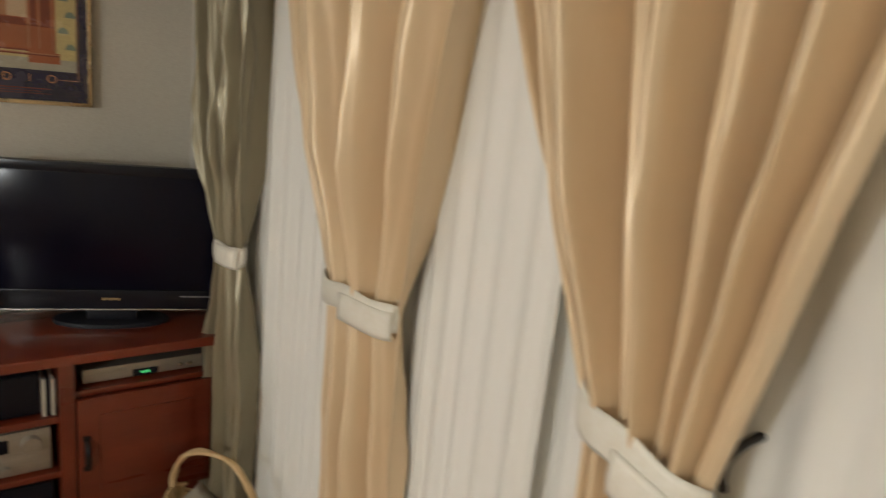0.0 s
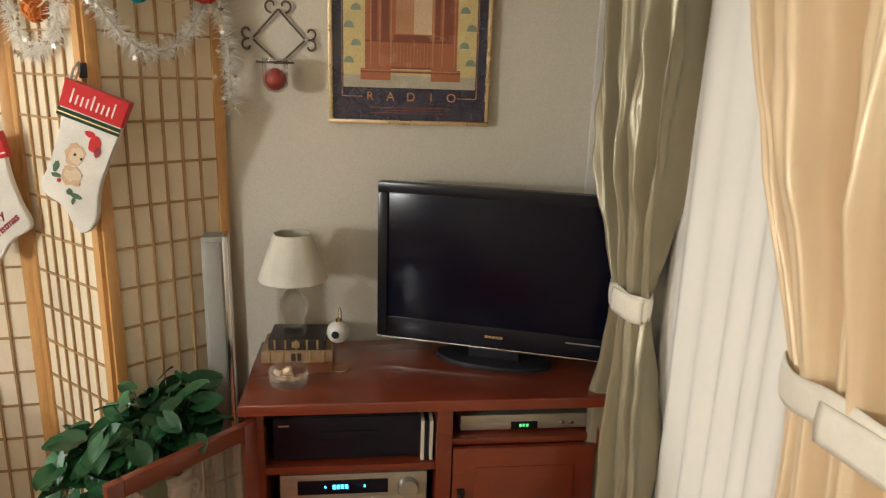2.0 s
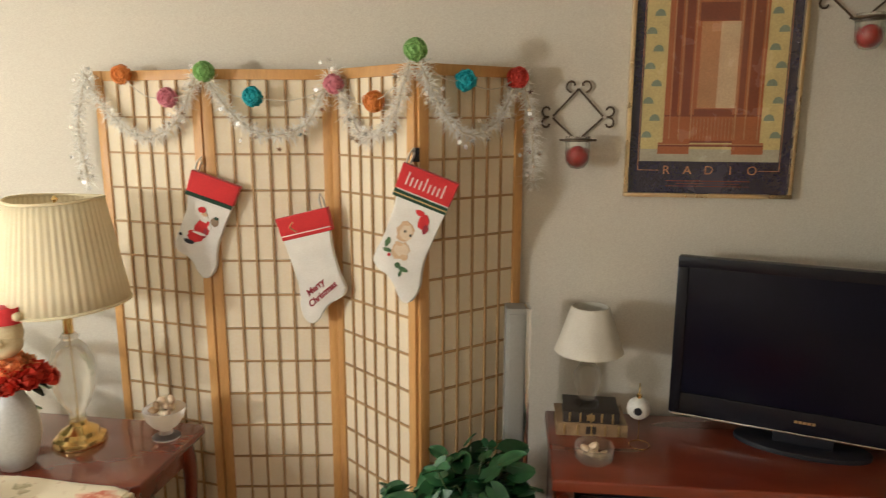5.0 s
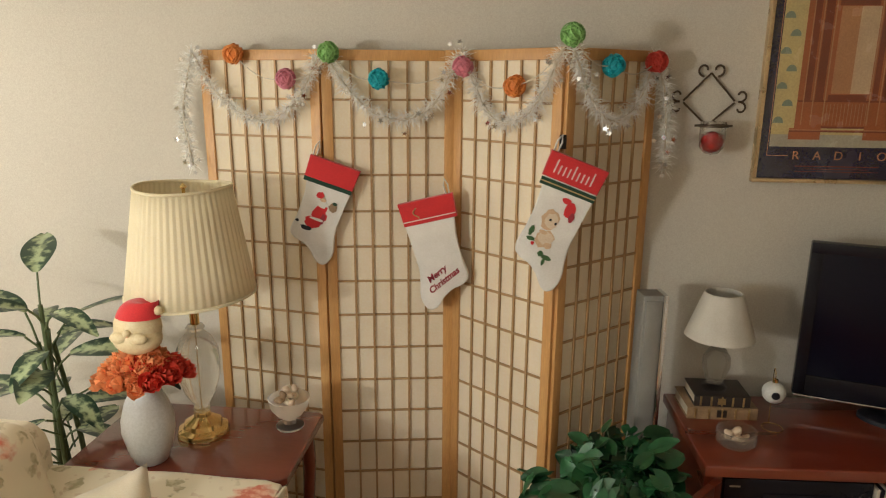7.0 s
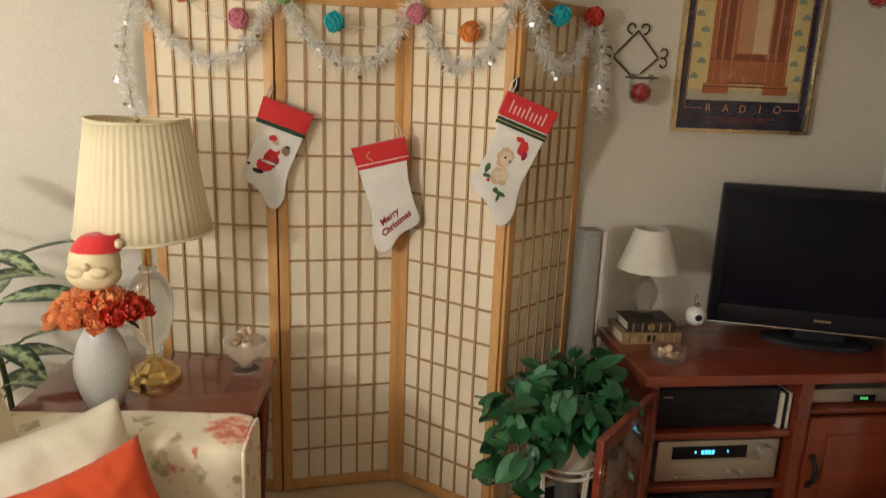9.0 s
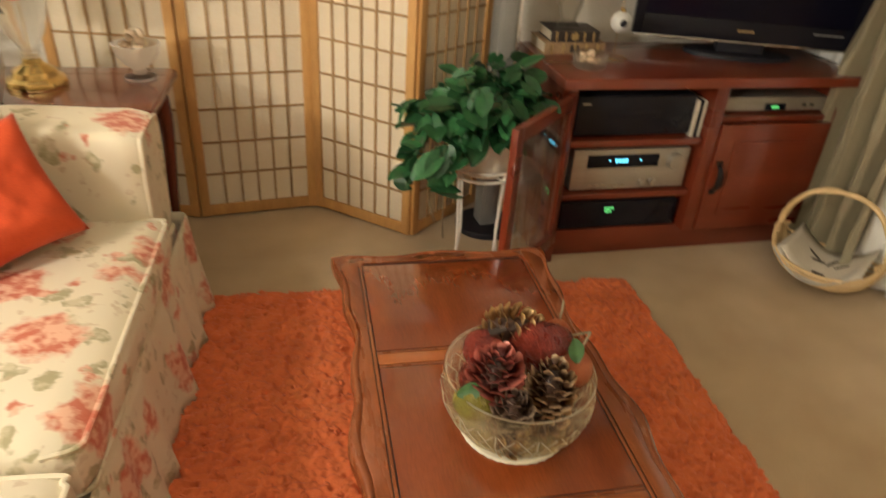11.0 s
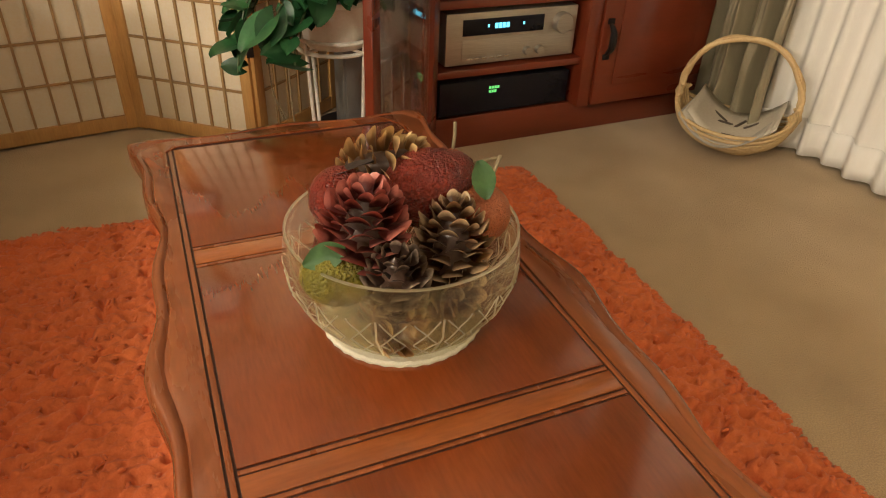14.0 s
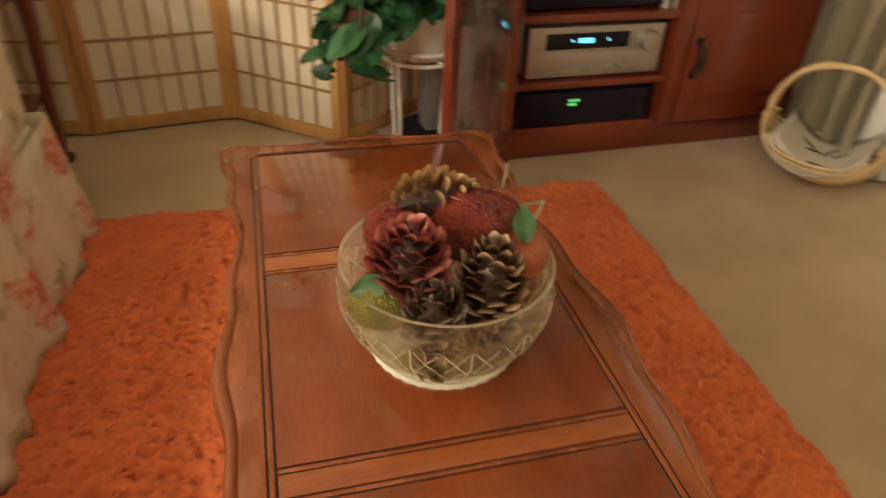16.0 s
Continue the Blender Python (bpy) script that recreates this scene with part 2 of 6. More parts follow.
# whitish haze on cuts and rim stands in for the crystal's glints
CUT_EDGE = glass("whitish_glint_edge", (1.0, 0.97, 0.84), 0.03, 0.2, 0.45)
THIN_GLASS = glass("thin_clear_glass", (1, 0.99, 0.96), 0.01, 0.6, 0.16)
LAMP_GLASS = glass("lamp_crystal", (1.0, 1.0, 0.97), 0.0, 0.15, 0.2)
PANE = glass("window_glass", (0.95, 0.97, 1.0), 0.0, 0.7)
WHITE_METAL = mat("white_enamel", (0.78, 0.74, 0.64), None, 0.4, bump=0.05)
CERAMIC = mat("grey_white_ceramic", (0.62, 0.61, 0.57), (0.55, 0.54, 0.50), 0.35, scale=12, fine=150, bump=0.1)
POTHOS = mat("pothos_leaf", (0.028, 0.112, 0.034), (0.012, 0.055, 0.020), 0.32, scale=25, fine=120, bump=0.2, depth=0.001, vary=0.4)
STEM = mat("plant_stem", (0.10, 0.13, 0.05), None, 0.5)
DRY = mat("dry_stem", (0.25, 0.19, 0.10), None, 0.8)
DIEFF = variegated("variegated_leaf")
WICKER = mat("willow", (0.68, 0.49, 0.25), (0.56, 0.38, 0.17), 0.5, scale=12, fine=130, bump=0.2, depth=0.001, vary=0.1)
PAPER_PRINT = mat("magazine_paper", (0.62, 0.56, 0.45), (0.55, 0.49, 0.38), 0.5, bump=0.05)
PRINT_DARK = mat("dark_print", (0.11, 0.085, 0.06), None, 0.5, bump=0)
FELT_WHITE = mat("white_felt", (0.80, 0.77, 0.70), None, 0.95, fine=260, bump=0.5, depth=0.0015, sheen=0.3)
FELT_RED = mat("red_felt", (0.58, 0.022, 0.022), (0.48, 0.014, 0.016), 0.85, fine=260, bump=0.5, depth=0.0015, sheen=0.3)
FELT_GREEN = mat("dark_green_felt", (0.02, 0.055, 0.03), None, 0.9, bump=0.3)
THREAD = mat("pale_glitter_thread", (0.75, 0.6, 0.55), None, 0.4, metal=0.2, bump=0.2)
RED_THREAD = mat("dark_red_thread", (0.30, 0.02, 0.03), None, 0.7, bump=0.2)
SKIN_PRINT = mat("tan_print", (0.66, 0.45, 0.27), None, 0.9, bump=0.3)
TINSEL = mat("silver_white_tinsel", (0.95, 0.94, 0.90), (0.9, 0.89, 0.85), 0.25, metal=0.0, bump=0.0, trans=0.45)
FOIL = mat("silver_foil", (0.8, 0.8, 0.8), None, 0.2, metal=1.0, bump=0.0)
CORD = mat("cream_cord", (0.7, 0.62, 0.48), None, 0.8, bump=0.2)
RED_GLASS = mat("red_ornament", (0.42, 0.012, 0.012), None, 0.22, coat=0.6, bump=0.05)
NAVY = mat("poster_navy", (0.022, 0.018, 0.045), (0.016, 0.013, 0.034), 0.25, coat=0.8, bump=0)
BOOK_BLACK = mat("black_leather", (0.035, 0.025, 0.02), None, 0.45, bump=0.3)
BOOK_TAN = mat("tan_leather", (0.31, 0.20, 0.10), (0.22, 0.14, 0.07), 0.5, scale=30, bump=0.3)
GILT = mat("gilt", (0.55, 0.40, 0.18), None, 0.35, metal=0.8, bump=0.1)
PAGES = mat("book_pages", (0.6, 0.52, 0.38), None, 0.9, bump=0.2)
SHELL = mat("sea_shell", (0.72, 0.58, 0.42), (0.6, 0.45, 0.3), 0.45, scale=40, bump=0.2, vary=0.2)


def cone_mat(name, base, tip):
    """Woody scale, dark at its root and paler at its worn tip."""
    m, n, l, p = nodes_of(name)
    tc, sep, mr, noi, ramp = n.new("ShaderNodeTexCoord"), n.new("ShaderNodeSeparateXYZ"), n.new("ShaderNodeMath"), n.new("ShaderNodeTexNoise"), n.new("ShaderNodeValToRGB")
    l.new(tc.outputs["Object"], sep.inputs[0])
    noi.inputs["Scale"].default_value, noi.inputs["Detail"].default_value = 160, 3
    l.new(tc.outputs["Object"], noi.inputs["Vector"])
    mr.operation, mr.inputs[1].default_value = "MULTIPLY_ADD", 33.0
    l.new(sep.outputs[1], mr.inputs[0])
    sc = n.new("ShaderNodeMath")
    sc.operation, sc.inputs[1].default_value = "MULTIPLY", 0.35
    l.new(noi.outputs[0], sc.inputs[0])
    l.new(sc.outputs[0], mr.inputs[2])
    ramp.color_ramp.elements[0].position, ramp.color_ramp.elements[1].position = 0.58, 0.96
    ramp.color_ramp.elements[0].color, ramp.color_ramp.elements[1].color = (*base, 1), (*tip, 1)
    l.new(mr.outputs[0], ramp.inputs[0])
    l.new(ramp.outputs[0], p.inputs["Base Color"])
    p.inputs["Roughness"].default_value = 0.34
    b = n.new("ShaderNodeBump")
    b.inputs["Strength"].default_value, b.inputs["Distance"].default_value = 0.4, 0.001
    l.new(noi.outputs[0], b.inputs["Height"])
    l.new(b.outputs[0], p.inputs["Normal"])
    return m


CONE = cone_mat("pine_cone_scale", (0.13, 0.062, 0.028), (0.76, 0.55, 0.32))
CONE_DARK = cone_mat("dark_pine_cone_scale", (0.075, 0.040, 0.026), (0.74, 0.58, 0.42))
CONE_RED = cone_mat("red_tinted_cone_scale", (0.17, 0.034, 0.026), (0.62, 0.21, 0.155))
CONE_GOLD = cone_mat("gilded_cone_scale", (0.30, 0.16, 0.06), (0.85, 0.64, 0.32))
SUGAR_RED = mat("beaded_red_fruit", (0.27, 0.028, 0.010), (0.10, 0.008, 0.003), 0.30, scale=24, fine=300, bump=1.0, depth=0.008, rvar=0.12, grain=0.6)
SUGAR_ORANGE = mat("beaded_peach_fruit", (0.45, 0.14, 0.05), (0.36, 0.09, 0.03), 0.4, scale=30, fine=420, bump=1.0, depth=0.003)
SUGAR_LIME = mat("beaded_lime_fruit", (0.26, 0.21, 0.028), (0.12, 0.11, 0.016), 0.26, scale=24, fine=300, bump=1.0, depth=0.008, grain=0.6)
SILK_LEAF = mat("silk_leaf", (0.060, 0.135, 0.040), (0.035, 0.085, 0.026), 0.5, scale=60, bump=0.3)
BLOOM_ORANGE = mat("peach_silk_petal", (0.90, 0.40, 0.16), (0.82, 0.29, 0.09), 0.7, scale=40, bump=0.1, vary=0.2, trans=0.2)
BLOOM_RED = mat("scarlet_silk_petal", (0.68, 0.055, 0.022), (0.55, 0.035, 0.015), 0.7, scale=40, bump=0.1, vary=0.15)
WINDOW_WHITE = mat("white_window_paint", (0.76, 0.74, 0.69), None, 0.5, bump=0.05)
CYAN_GLOW = glow("cyan_display", (0.15, 0.75, 1.0), 2.2)
GREEN_GLOW = glow("green_display", (0.2, 1.0, 0.25), 0.9)
BALL_COLOURS = {
    "orange": mat("orange_lace", (0.75, 0.25, 0.04), None, 0.6, bump=0.3), "pink": mat("pink_lace", (0.70, 0.24, 0.30), None, 0.6, bump=0.3),
    "green": mat("green_lace", (0.28, 0.52, 0.15), None, 0.6, bump=0.3), "cyan": mat("turquoise_lace", (0.025, 0.40, 0.46), None, 0.6, bump=0.3),
    "red": mat("red_lace", (0.62, 0.05, 0.03), None, 0.6, bump=0.3)}


# ---- mesh helpers ----
def box(bm, x0, x1, y0, y1, z0, z1, bevel=0.0, m=None):
    made = bmesh.ops.create_cube(bm, size=1)["verts"]
    for v in made:
        v.co = Vector(((x0 + x1) / 2 + v.co.x * (x1 - x0), (y0 + y1) / 2 + v.co.y * (y1 - y0), (z0 + z1) / 2 + v.co.z * (z1 - z0)))
    if bevel:
        edges = list({e for v in made for e in v.link_edges})
        res = bmesh.ops.bevel(bm, geom=edges, offset=bevel, segments=2, profile=0.6, affect="EDGES", clamp_overlap=True)
        made = list({v for f in res["faces"] for v in f.verts} | {v for v in made if v.is_valid})
    if m is not None:
        for v in made:
            v.co = m @ v.co
    return made


def lathe(bm, profile, n=32, at=(0, 0, 0), flute=None, cap=True):
    """Turn a profile of (radius, height) round the upright axis."""
    rings = []
    for r, z in profile:
        ring = []
        for i in range(n):
            a = 2 * math.pi * i / n
            k = flute(a, z) if flute else 1.0
            ring.append(bm.verts.new((at[0] + r * k * math.cos(a), at[1] + r * k * math.sin(a), at[2] + z)))
        rings.append(ring)
    for a, b in zip(rings, rings[1:]):
        for i in range(n):
            bm.faces.new((a[i], a[(i + 1) % n], b[(i + 1) % n], b[i]))
    if cap and profile[0][0] > 1e-4:
        bm.faces.new(rings[0][::-1])
    if cap and profile[-1][0] > 1e-4:
        bm.faces.new(rings[-1])


def tube(bm, points, radius, n=8, closed=False, flat=1.0):
    """Sweep a round or flattened section along points; radius may be a function of 0..1."""
    pts = [Vector(p) for p in points]
    rings, side = [], None
    for i, p in enumerate(pts):
        a = pts[i - 1] if (i or closed) else p
        b = pts[(i + 1) % len(pts)] if (i < len(pts) - 1 or closed) else p
        d = (b - a).normalized()
        ref = side if side is not None else (Vector((0, 0, 1)) if abs(d.z) < 0.9 else Vector((1, 0, 0)))
        side = (ref - d * ref.dot(d)).normalized()
        up = d.cross(side)
        r = radius(i / max(1, len(pts) - 1)) if callable(radius) else radius
        rings.append([bm.verts.new(p + side * (r * math.cos(2 * math.pi * k / n)) + up * (r * flat * math.sin(2 * math.pi * k / n))) for k in range(n)])
    pairs = list(zip(rings, rings[1:])) + ([(rings[-1], rings[0])] if closed else [])
    for a, b in pairs:
        for k in range(n):
            bm.faces.new((a[k], a[(k + 1) % n], b[(k + 1) % n], b[k]))
    if not closed:
        bm.faces.new(rings[0][::-1])
        bm.faces.new(rings[-1])


def sheet(bm, f, nu, nv, wrap=False):
    """A surface from f(u, v), u and v from 0 to 1."""
    rows = [[bm.verts.new(f(i / (nu if wrap else nu - 1), j / (nv - 1))) for i in range(nu)] for j in range(nv)]
    for a, b in zip(rows, rows[1:]):
        for i in range(nu if wrap else nu - 1):
            k = (i + 1) % nu
            bm.faces.new((a[i], a[k], b[k], b[i]))
    return rows


def prism(bm, outline, z0, z1, m=None, bevel=0.0):
    """Extrude an outline of (x, y) from z0 to z1."""
    low = [bm.verts.new((x, y, z0)) for x, y in outline]
    face = bm.faces.new(low)
    face.normal_update()
    if face.normal.z > 0:
        face.normal_flip()
    res = bmesh.ops.extrude_face_region(bm, geom=[face])
    top = [v for v in res["geom"] if isinstance(v, bmesh.types.BMVert)]
    for v in top:
        v.co.z = z1
    made = low + top
    if bevel:
        edges = [e for e in {e for v in top for e in v.link_edges} if all(v in set(top) for v in e.verts)]
        res = bmesh.ops.bevel(bm, geom=edges, offset=bevel, segments=3, profile=0.5, affect="EDGES", clamp_overlap=True)
        made = list({v for v in made if v.is_valid} | {v for f in res["faces"] for v in f.verts})
    if m is not None:
        for v in made:
            v.co = m @ v.co


def ball(bm, at, r, n=2, scale=(1, 1, 1), m=None):
    made = bmesh.ops.create_icosphere(bm, subdivisions=n, radius=1)["verts"]
    for v in made:
        c = Vector((v.co.x * r * scale[0], v.co.y * r * scale[1], v.co.z * r * scale[2]))
        v.co = Vector(at) + (m @ c if m is not None else c)
    return made


def mesh_of(name, bm, material, smooth=40):
    bmesh.ops.recalc_face_normals(bm, faces=bm.faces)
    me = bpy.data.meshes.new(name)
    bm.to_mesh(me)
    bm.free()
    for mm in (material if isinstance(material, (list, tuple)) else (material,)):
        me.materials.append(mm)
    if smooth:
        me.shade_smooth()
        me.set_sharp_from_angle(angle=radians(smooth))
    return me


def part(name, bm, material, parent=None, label="", smooth=40):
    """Link a bmesh as one mesh object under a thing or a part."""
    ob = new(name, mesh_of(name, bm, material, smooth))
    ob.parent = parent
    return tagged(ob, label)


def place(name, me, parent, m):
    ob = new(name, me)
    ob.parent = parent
    ob.matrix_basis = m
    return ob


def thing(name, label, category, at=(0, 0, 0), rz=0.0, group="", kind=""):
    ob = new(name)
    ob.empty_display_size = 0.05
    ob.matrix_basis = pose(*at, 0, 0, rz)
    return tagged(ob, label, category, group, kind)


def solid(name, bm, material, label, category, group="", kind="", smooth=40):
    return tagged(part(name, bm, material, None, "", smooth), label, category, group, kind)


def boxes(name, material, parent, *dims, bevel=0.003, label=""):
    bm = bmesh.new()
    for d in dims:
        box(bm, *d, bevel=bevel)
    return part(name, bm, material, parent, label)


def text(name, body, size, material, parent, m, label="", extrude=0.0006, bold=0.0):
    cu = bpy.data.curves.new(name, "FONT")
    cu.body, cu.size, cu.extrude, cu.align_x, cu.align_y = body, size, extrude, "CENTER", "CENTER"
    cu.offset, cu.shear = bold, 0.25 if bold else 0.0
    tmp = bpy.data.objects.new(name, cu)
    scene.collection.objects.link(tmp)
    me = bpy.data.meshes.new_from_object(tmp.evaluated_get(bpy.context.evaluated_depsgraph_get()))
    bpy.data.objects.remove(tmp)
    me.materials.clear()
    me.materials.append(material)
    ob = place(name, me, parent, m)
    return tagged(ob, label)


def lerp(a, b, t):
    return a + (b - a) * t


def spline(points, n):
    """Points of a smooth curve through the given ones."""
    p = [Vector(q) for q in points]
    p = [p[0] * 2 - p[1]] + p + [p[-1] * 2 - p[-2]]
    out = []
    for i in range(1, len(p) - 2):
        for k in range(n):
            t = k / n
            out.append(0.5 * ((2 * p[i]) + (p[i + 1] - p[i - 1]) * t + (2 * p[i - 1] - 5 * p[i] + 4 * p[i + 1] - p[i + 2]) * t * t + (3 * p[i] - p[i - 1] - 3 * p[i + 1] + p[i + 2]) * t ** 3))
    out.append(p[-2])
    return out


# ---- room ----
X0, X1, Y0, Y1, H = -2.7, 1.70, -1.9, 3.31, 2.44
for name, mt, dims, label in (
        ("floor", CARPET, (X0 - 0.12, X1 + 0.12, Y0 - 0.12, Y1 + 0.12, -0.12, 0.0), "beige cut-pile wall-to-wall carpet"),
        ("ceiling", CEIL, (X0 - 0.12, X1 + 0.12, Y0 - 0.12, Y1 + 0.12, H, H + 0.12), "plain off-white painted ceiling"),
        ("wall_north", WALL, (X0, X1, Y1, Y1 + 0.12, 0, H), "warm greige painted wall behind the television"),
        ("wall_south", WALL, (X0, X1, Y0 - 0.12, Y0, 0, H), "warm greige painted wall"),
        ("wall_west", WALL, (X0 - 0.12, X0, Y0 - 0.12, Y1 + 0.12, 0, H), "warm greige painted wall")):
    bm = bmesh.new()
    box(bm, *dims)
    solid(name, bm, mt, label, "floor" if name == "floor" else "ceiling" if name == "ceiling" else "wall", kind="structure")
# added strip, no known trim: stands in for the lighter sheer edge or side wall
bm = bmesh.new()
box(bm, 1.435, 1.50, 3.296, 3.31, 0, H, bevel=0.003)
solid("trim", bm, mat("pale_strip_fill", (0.66, 0.63, 0.56), None, 0.6, fine=200, bump=0.1), "added pale strip standing in for the lighter edge beside the curtain", "trim", kind="structure")
WY0, WY1, WZ0, WZ1 = 0.55, 2.85, 0.35, 2.1
bm = bmesh.new()
for d in ((X1, X1 + 0.12, Y0 - 0.12, WY0, 0, H), (X1, X1 + 0.12, WY1, Y1 + 0.12, 0, H), (X1, X1 + 0.12, WY0, WY1, 0, WZ0), (X1, X1 + 0.12, WY0, WY1, WZ1, H)):
    box(bm, *d)
solid("wall_east", bm, WALL, "warm greige painted wall with a curtained window", "wall", kind="structure")
win = thing("window_1", "white painted window behind sheer curtains at dusk", "window", kind="structure")
boxes("window_frame", WINDOW_WHITE, win, (X1 + 0.02, X1 + 0.08, WY0, WY1, WZ0, WZ0 + 0.05), (X1 + 0.02, X1 + 0.08, WY0, WY1, WZ1 - 0.05, WZ1), (X1 + 0.02, X1 + 0.08, WY0, WY0 + 0.05, WZ0 + 0.05, WZ1 - 0.05),
      (X1 + 0.02, X1 + 0.08, WY1 - 0.05, WY1, WZ0 + 0.05, WZ1 - 0.05), (X1 + 0.02, X1 + 0.08, 1.675, 1.725, WZ0 + 0.05, WZ1 - 0.05))
for a, b in ((WY0 + 0.05, 1.675), (1.725, WY1 - 0.05)):
    boxes("pane", PANE, win, (X1 + 0.047, X1 + 0.053, a, b, WZ0 + 0.05, WZ1 - 0.05), bevel=0)
boxes("window_sill", WINDOW_WHITE, win, (X1 - 0.03, X1 + 0.02, WY0 - 0.03, WY1 + 0.03, WZ0 - 0.03, WZ0))
bm = bmesh.new()
box(bm, -60, 60, -60, 60, -0.5, -0.45)
solid("ground", bm, mat("dark_lawn", (0.05, 0.07, 0.03), None, 0.9), "dark lawn outside the window", "ground", kind="structure")


# ---- curtains ----
def drape(bm, ztop, zbot, left, right, x0, folds, amp, seed, nu=110, nz=56, tight=None, crease=0.08):
    """A pleated length of cloth; left(z), right(z): its edges; amp(z): depth of the folds."""
    rnd = random.Random(seed)
    ph = [rnd.uniform(0, 6.28) for _ in range(6)]

    def f(u, v):
        z = lerp(ztop, zbot, v)
        w = u + 0.018 * math.sin(9 * u + ph[0]) + 0.012 * math.sin(5 * v + ph[1] + 7 * u)
        s = 2 * math.pi * folds * w
        a = amp(z)
        x = 2.1 * abs(math.sin(0.5 * (s + ph[2]))) ** 0.75 - 1.1 + 0.45 * math.sin(0.43 * s + ph[3] + 1.5 * v) + 0.07 * math.sin(3.7 * s + ph[4] - 2 * v)
        x += 0.30 * noise.noise(Vector((u * 9, z * 2.2, seed)))
        # slack cloth: slanting creases and small buckles near the tie
        x += crease * noise.noise(Vector((u * 16 + z * 3.5, z * 6.5, seed + 5))) + crease * 0.7 * abs(noise.noise(Vector((u * 30, z * 9 + u * 8, seed + 9))))
        bulge = tight(z) if tight else 0.0
        xx = x0(z) if callable(x0) else x0
        return Vector((xx - a * x - bulge * math.sqrt(max(0, 1 - (2 * u - 1) ** 2)), lerp(left(z), right(z), u) + 0.12 * a * math.cos(s + ph[2]), z))
    sheet(bm, f, nu, nz)


def thicken(ob, t=0.002):
    md = ob.modifiers.new("thickness", "SOLIDIFY")
    md.thickness, md.offset = t, 0


def tied_curtain(label, material, x0, ztie, tie_l, tie_r, top_l, top_r, bot_l, bot_r, folds, seed, tilt=0.06, ztop=2.32, group="tied-back curtains", lap=0.022, deep=1.0, crease=0.08):
    """A curtain gathered by a cloth tie; edges are given along y at the top, the tie and the hem."""
    c = thing("curtain", label, "curtain", group=group)

    def edge(at_tie, at_top, at_bot):
        def g(z):
            if z >= ztie:
                s = (z - ztie) / (ztop - ztie)
                return lerp(at_tie, at_top, 1.12 * s - 0.12 * s * s)
            s = (ztie - z) / ztie
            return lerp(at_tie, at_bot, min(1, s * 2.2))
        return g

    def amp(z):
        k = abs(z - ztie)
        return deep * (0.014 + 0.034 * min(1, k / 0.32) * (1.0 if z > ztie else 0.55))

    def tight(z):
        return 0.016 * math.exp(-((z - ztie) / 0.16) ** 2) + 0.018
    bm = bmesh.new()
    drape(bm, ztop, 0.02, edge(tie_l, top_l, bot_l), edge(tie_r, top_r, bot_r), x0, folds, amp, seed, nu=190, nz=90, tight=tight, crease=crease)
    ob = part("cloth", bm, material, c, smooth=80)
    thicken(ob)
    bm = bmesh.new()
    cy, ry = (tie_l + tie_r) / 2, abs(tie_l - tie_r) / 2 + 0.006

    def band(u, v):
        a = 2 * math.pi * u
        yy = cy + ry * math.cos(a)
        xx = x0 - 0.026 + 0.038 * math.sin(a)
        sag = tilt * (math.cos(a) * 0.5) - 0.004 * math.sin(5 * a)
        flare = 0.004 * math.sin(v * math.pi)
        return Vector((xx - flare * math.copysign(1, -math.sin(a) + 1e-6), yy, ztie + sag + (v - 0.5) * 0.066 + 0.004 * math.sin(3 * a + v)))
    sheet(bm, band, 48, 7, wrap=True)
    thicken(part("tie", bm, TIE, c, "cream satin tie band", smooth=80), 0.003)
    # the folded end of the tie, lapped over the front
    bm = bmesh.new()
    sheet(bm, lambda u, v: Vector((x0 - 0.027 - 0.044 * math.sqrt(max(0.02, 1 - (0.06 - 1.06 * u) ** 2)) - 0.003 * math.sin(v * 3.1), cy + (ry + 0.004) * (0.06 - 1.06 * u), ztie - lap - tilt * (0.1 + 0.55 * u) + (v - 0.5) * 0.066 + 0.002 * math.sin(5 * u))), 12, 6)
    thicken(part("tie_end", bm, TIE, c, "lapped end of the cream tie", smooth=80), 0.003)
    return c


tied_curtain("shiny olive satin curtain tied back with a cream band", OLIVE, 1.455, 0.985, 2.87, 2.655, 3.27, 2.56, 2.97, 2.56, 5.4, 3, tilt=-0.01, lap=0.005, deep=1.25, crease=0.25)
tied_curtain("gold satin curtain tied back with a cream band", GOLD, 1.520, 1.07, 2.14, 1.80, 2.63, 1.54, 2.06, 1.76, 5.2, 8, tilt=-0.02, lap=0.018, deep=1.4)
tied_curtain("wide gold satin curtain tied back with a cream band", GOLD, 1.518, 1.13, 1.235, 1.02, 1.72, 0.76, 1.20, 1.00, 7.0, 21, tilt=0.06, deep=1.4)

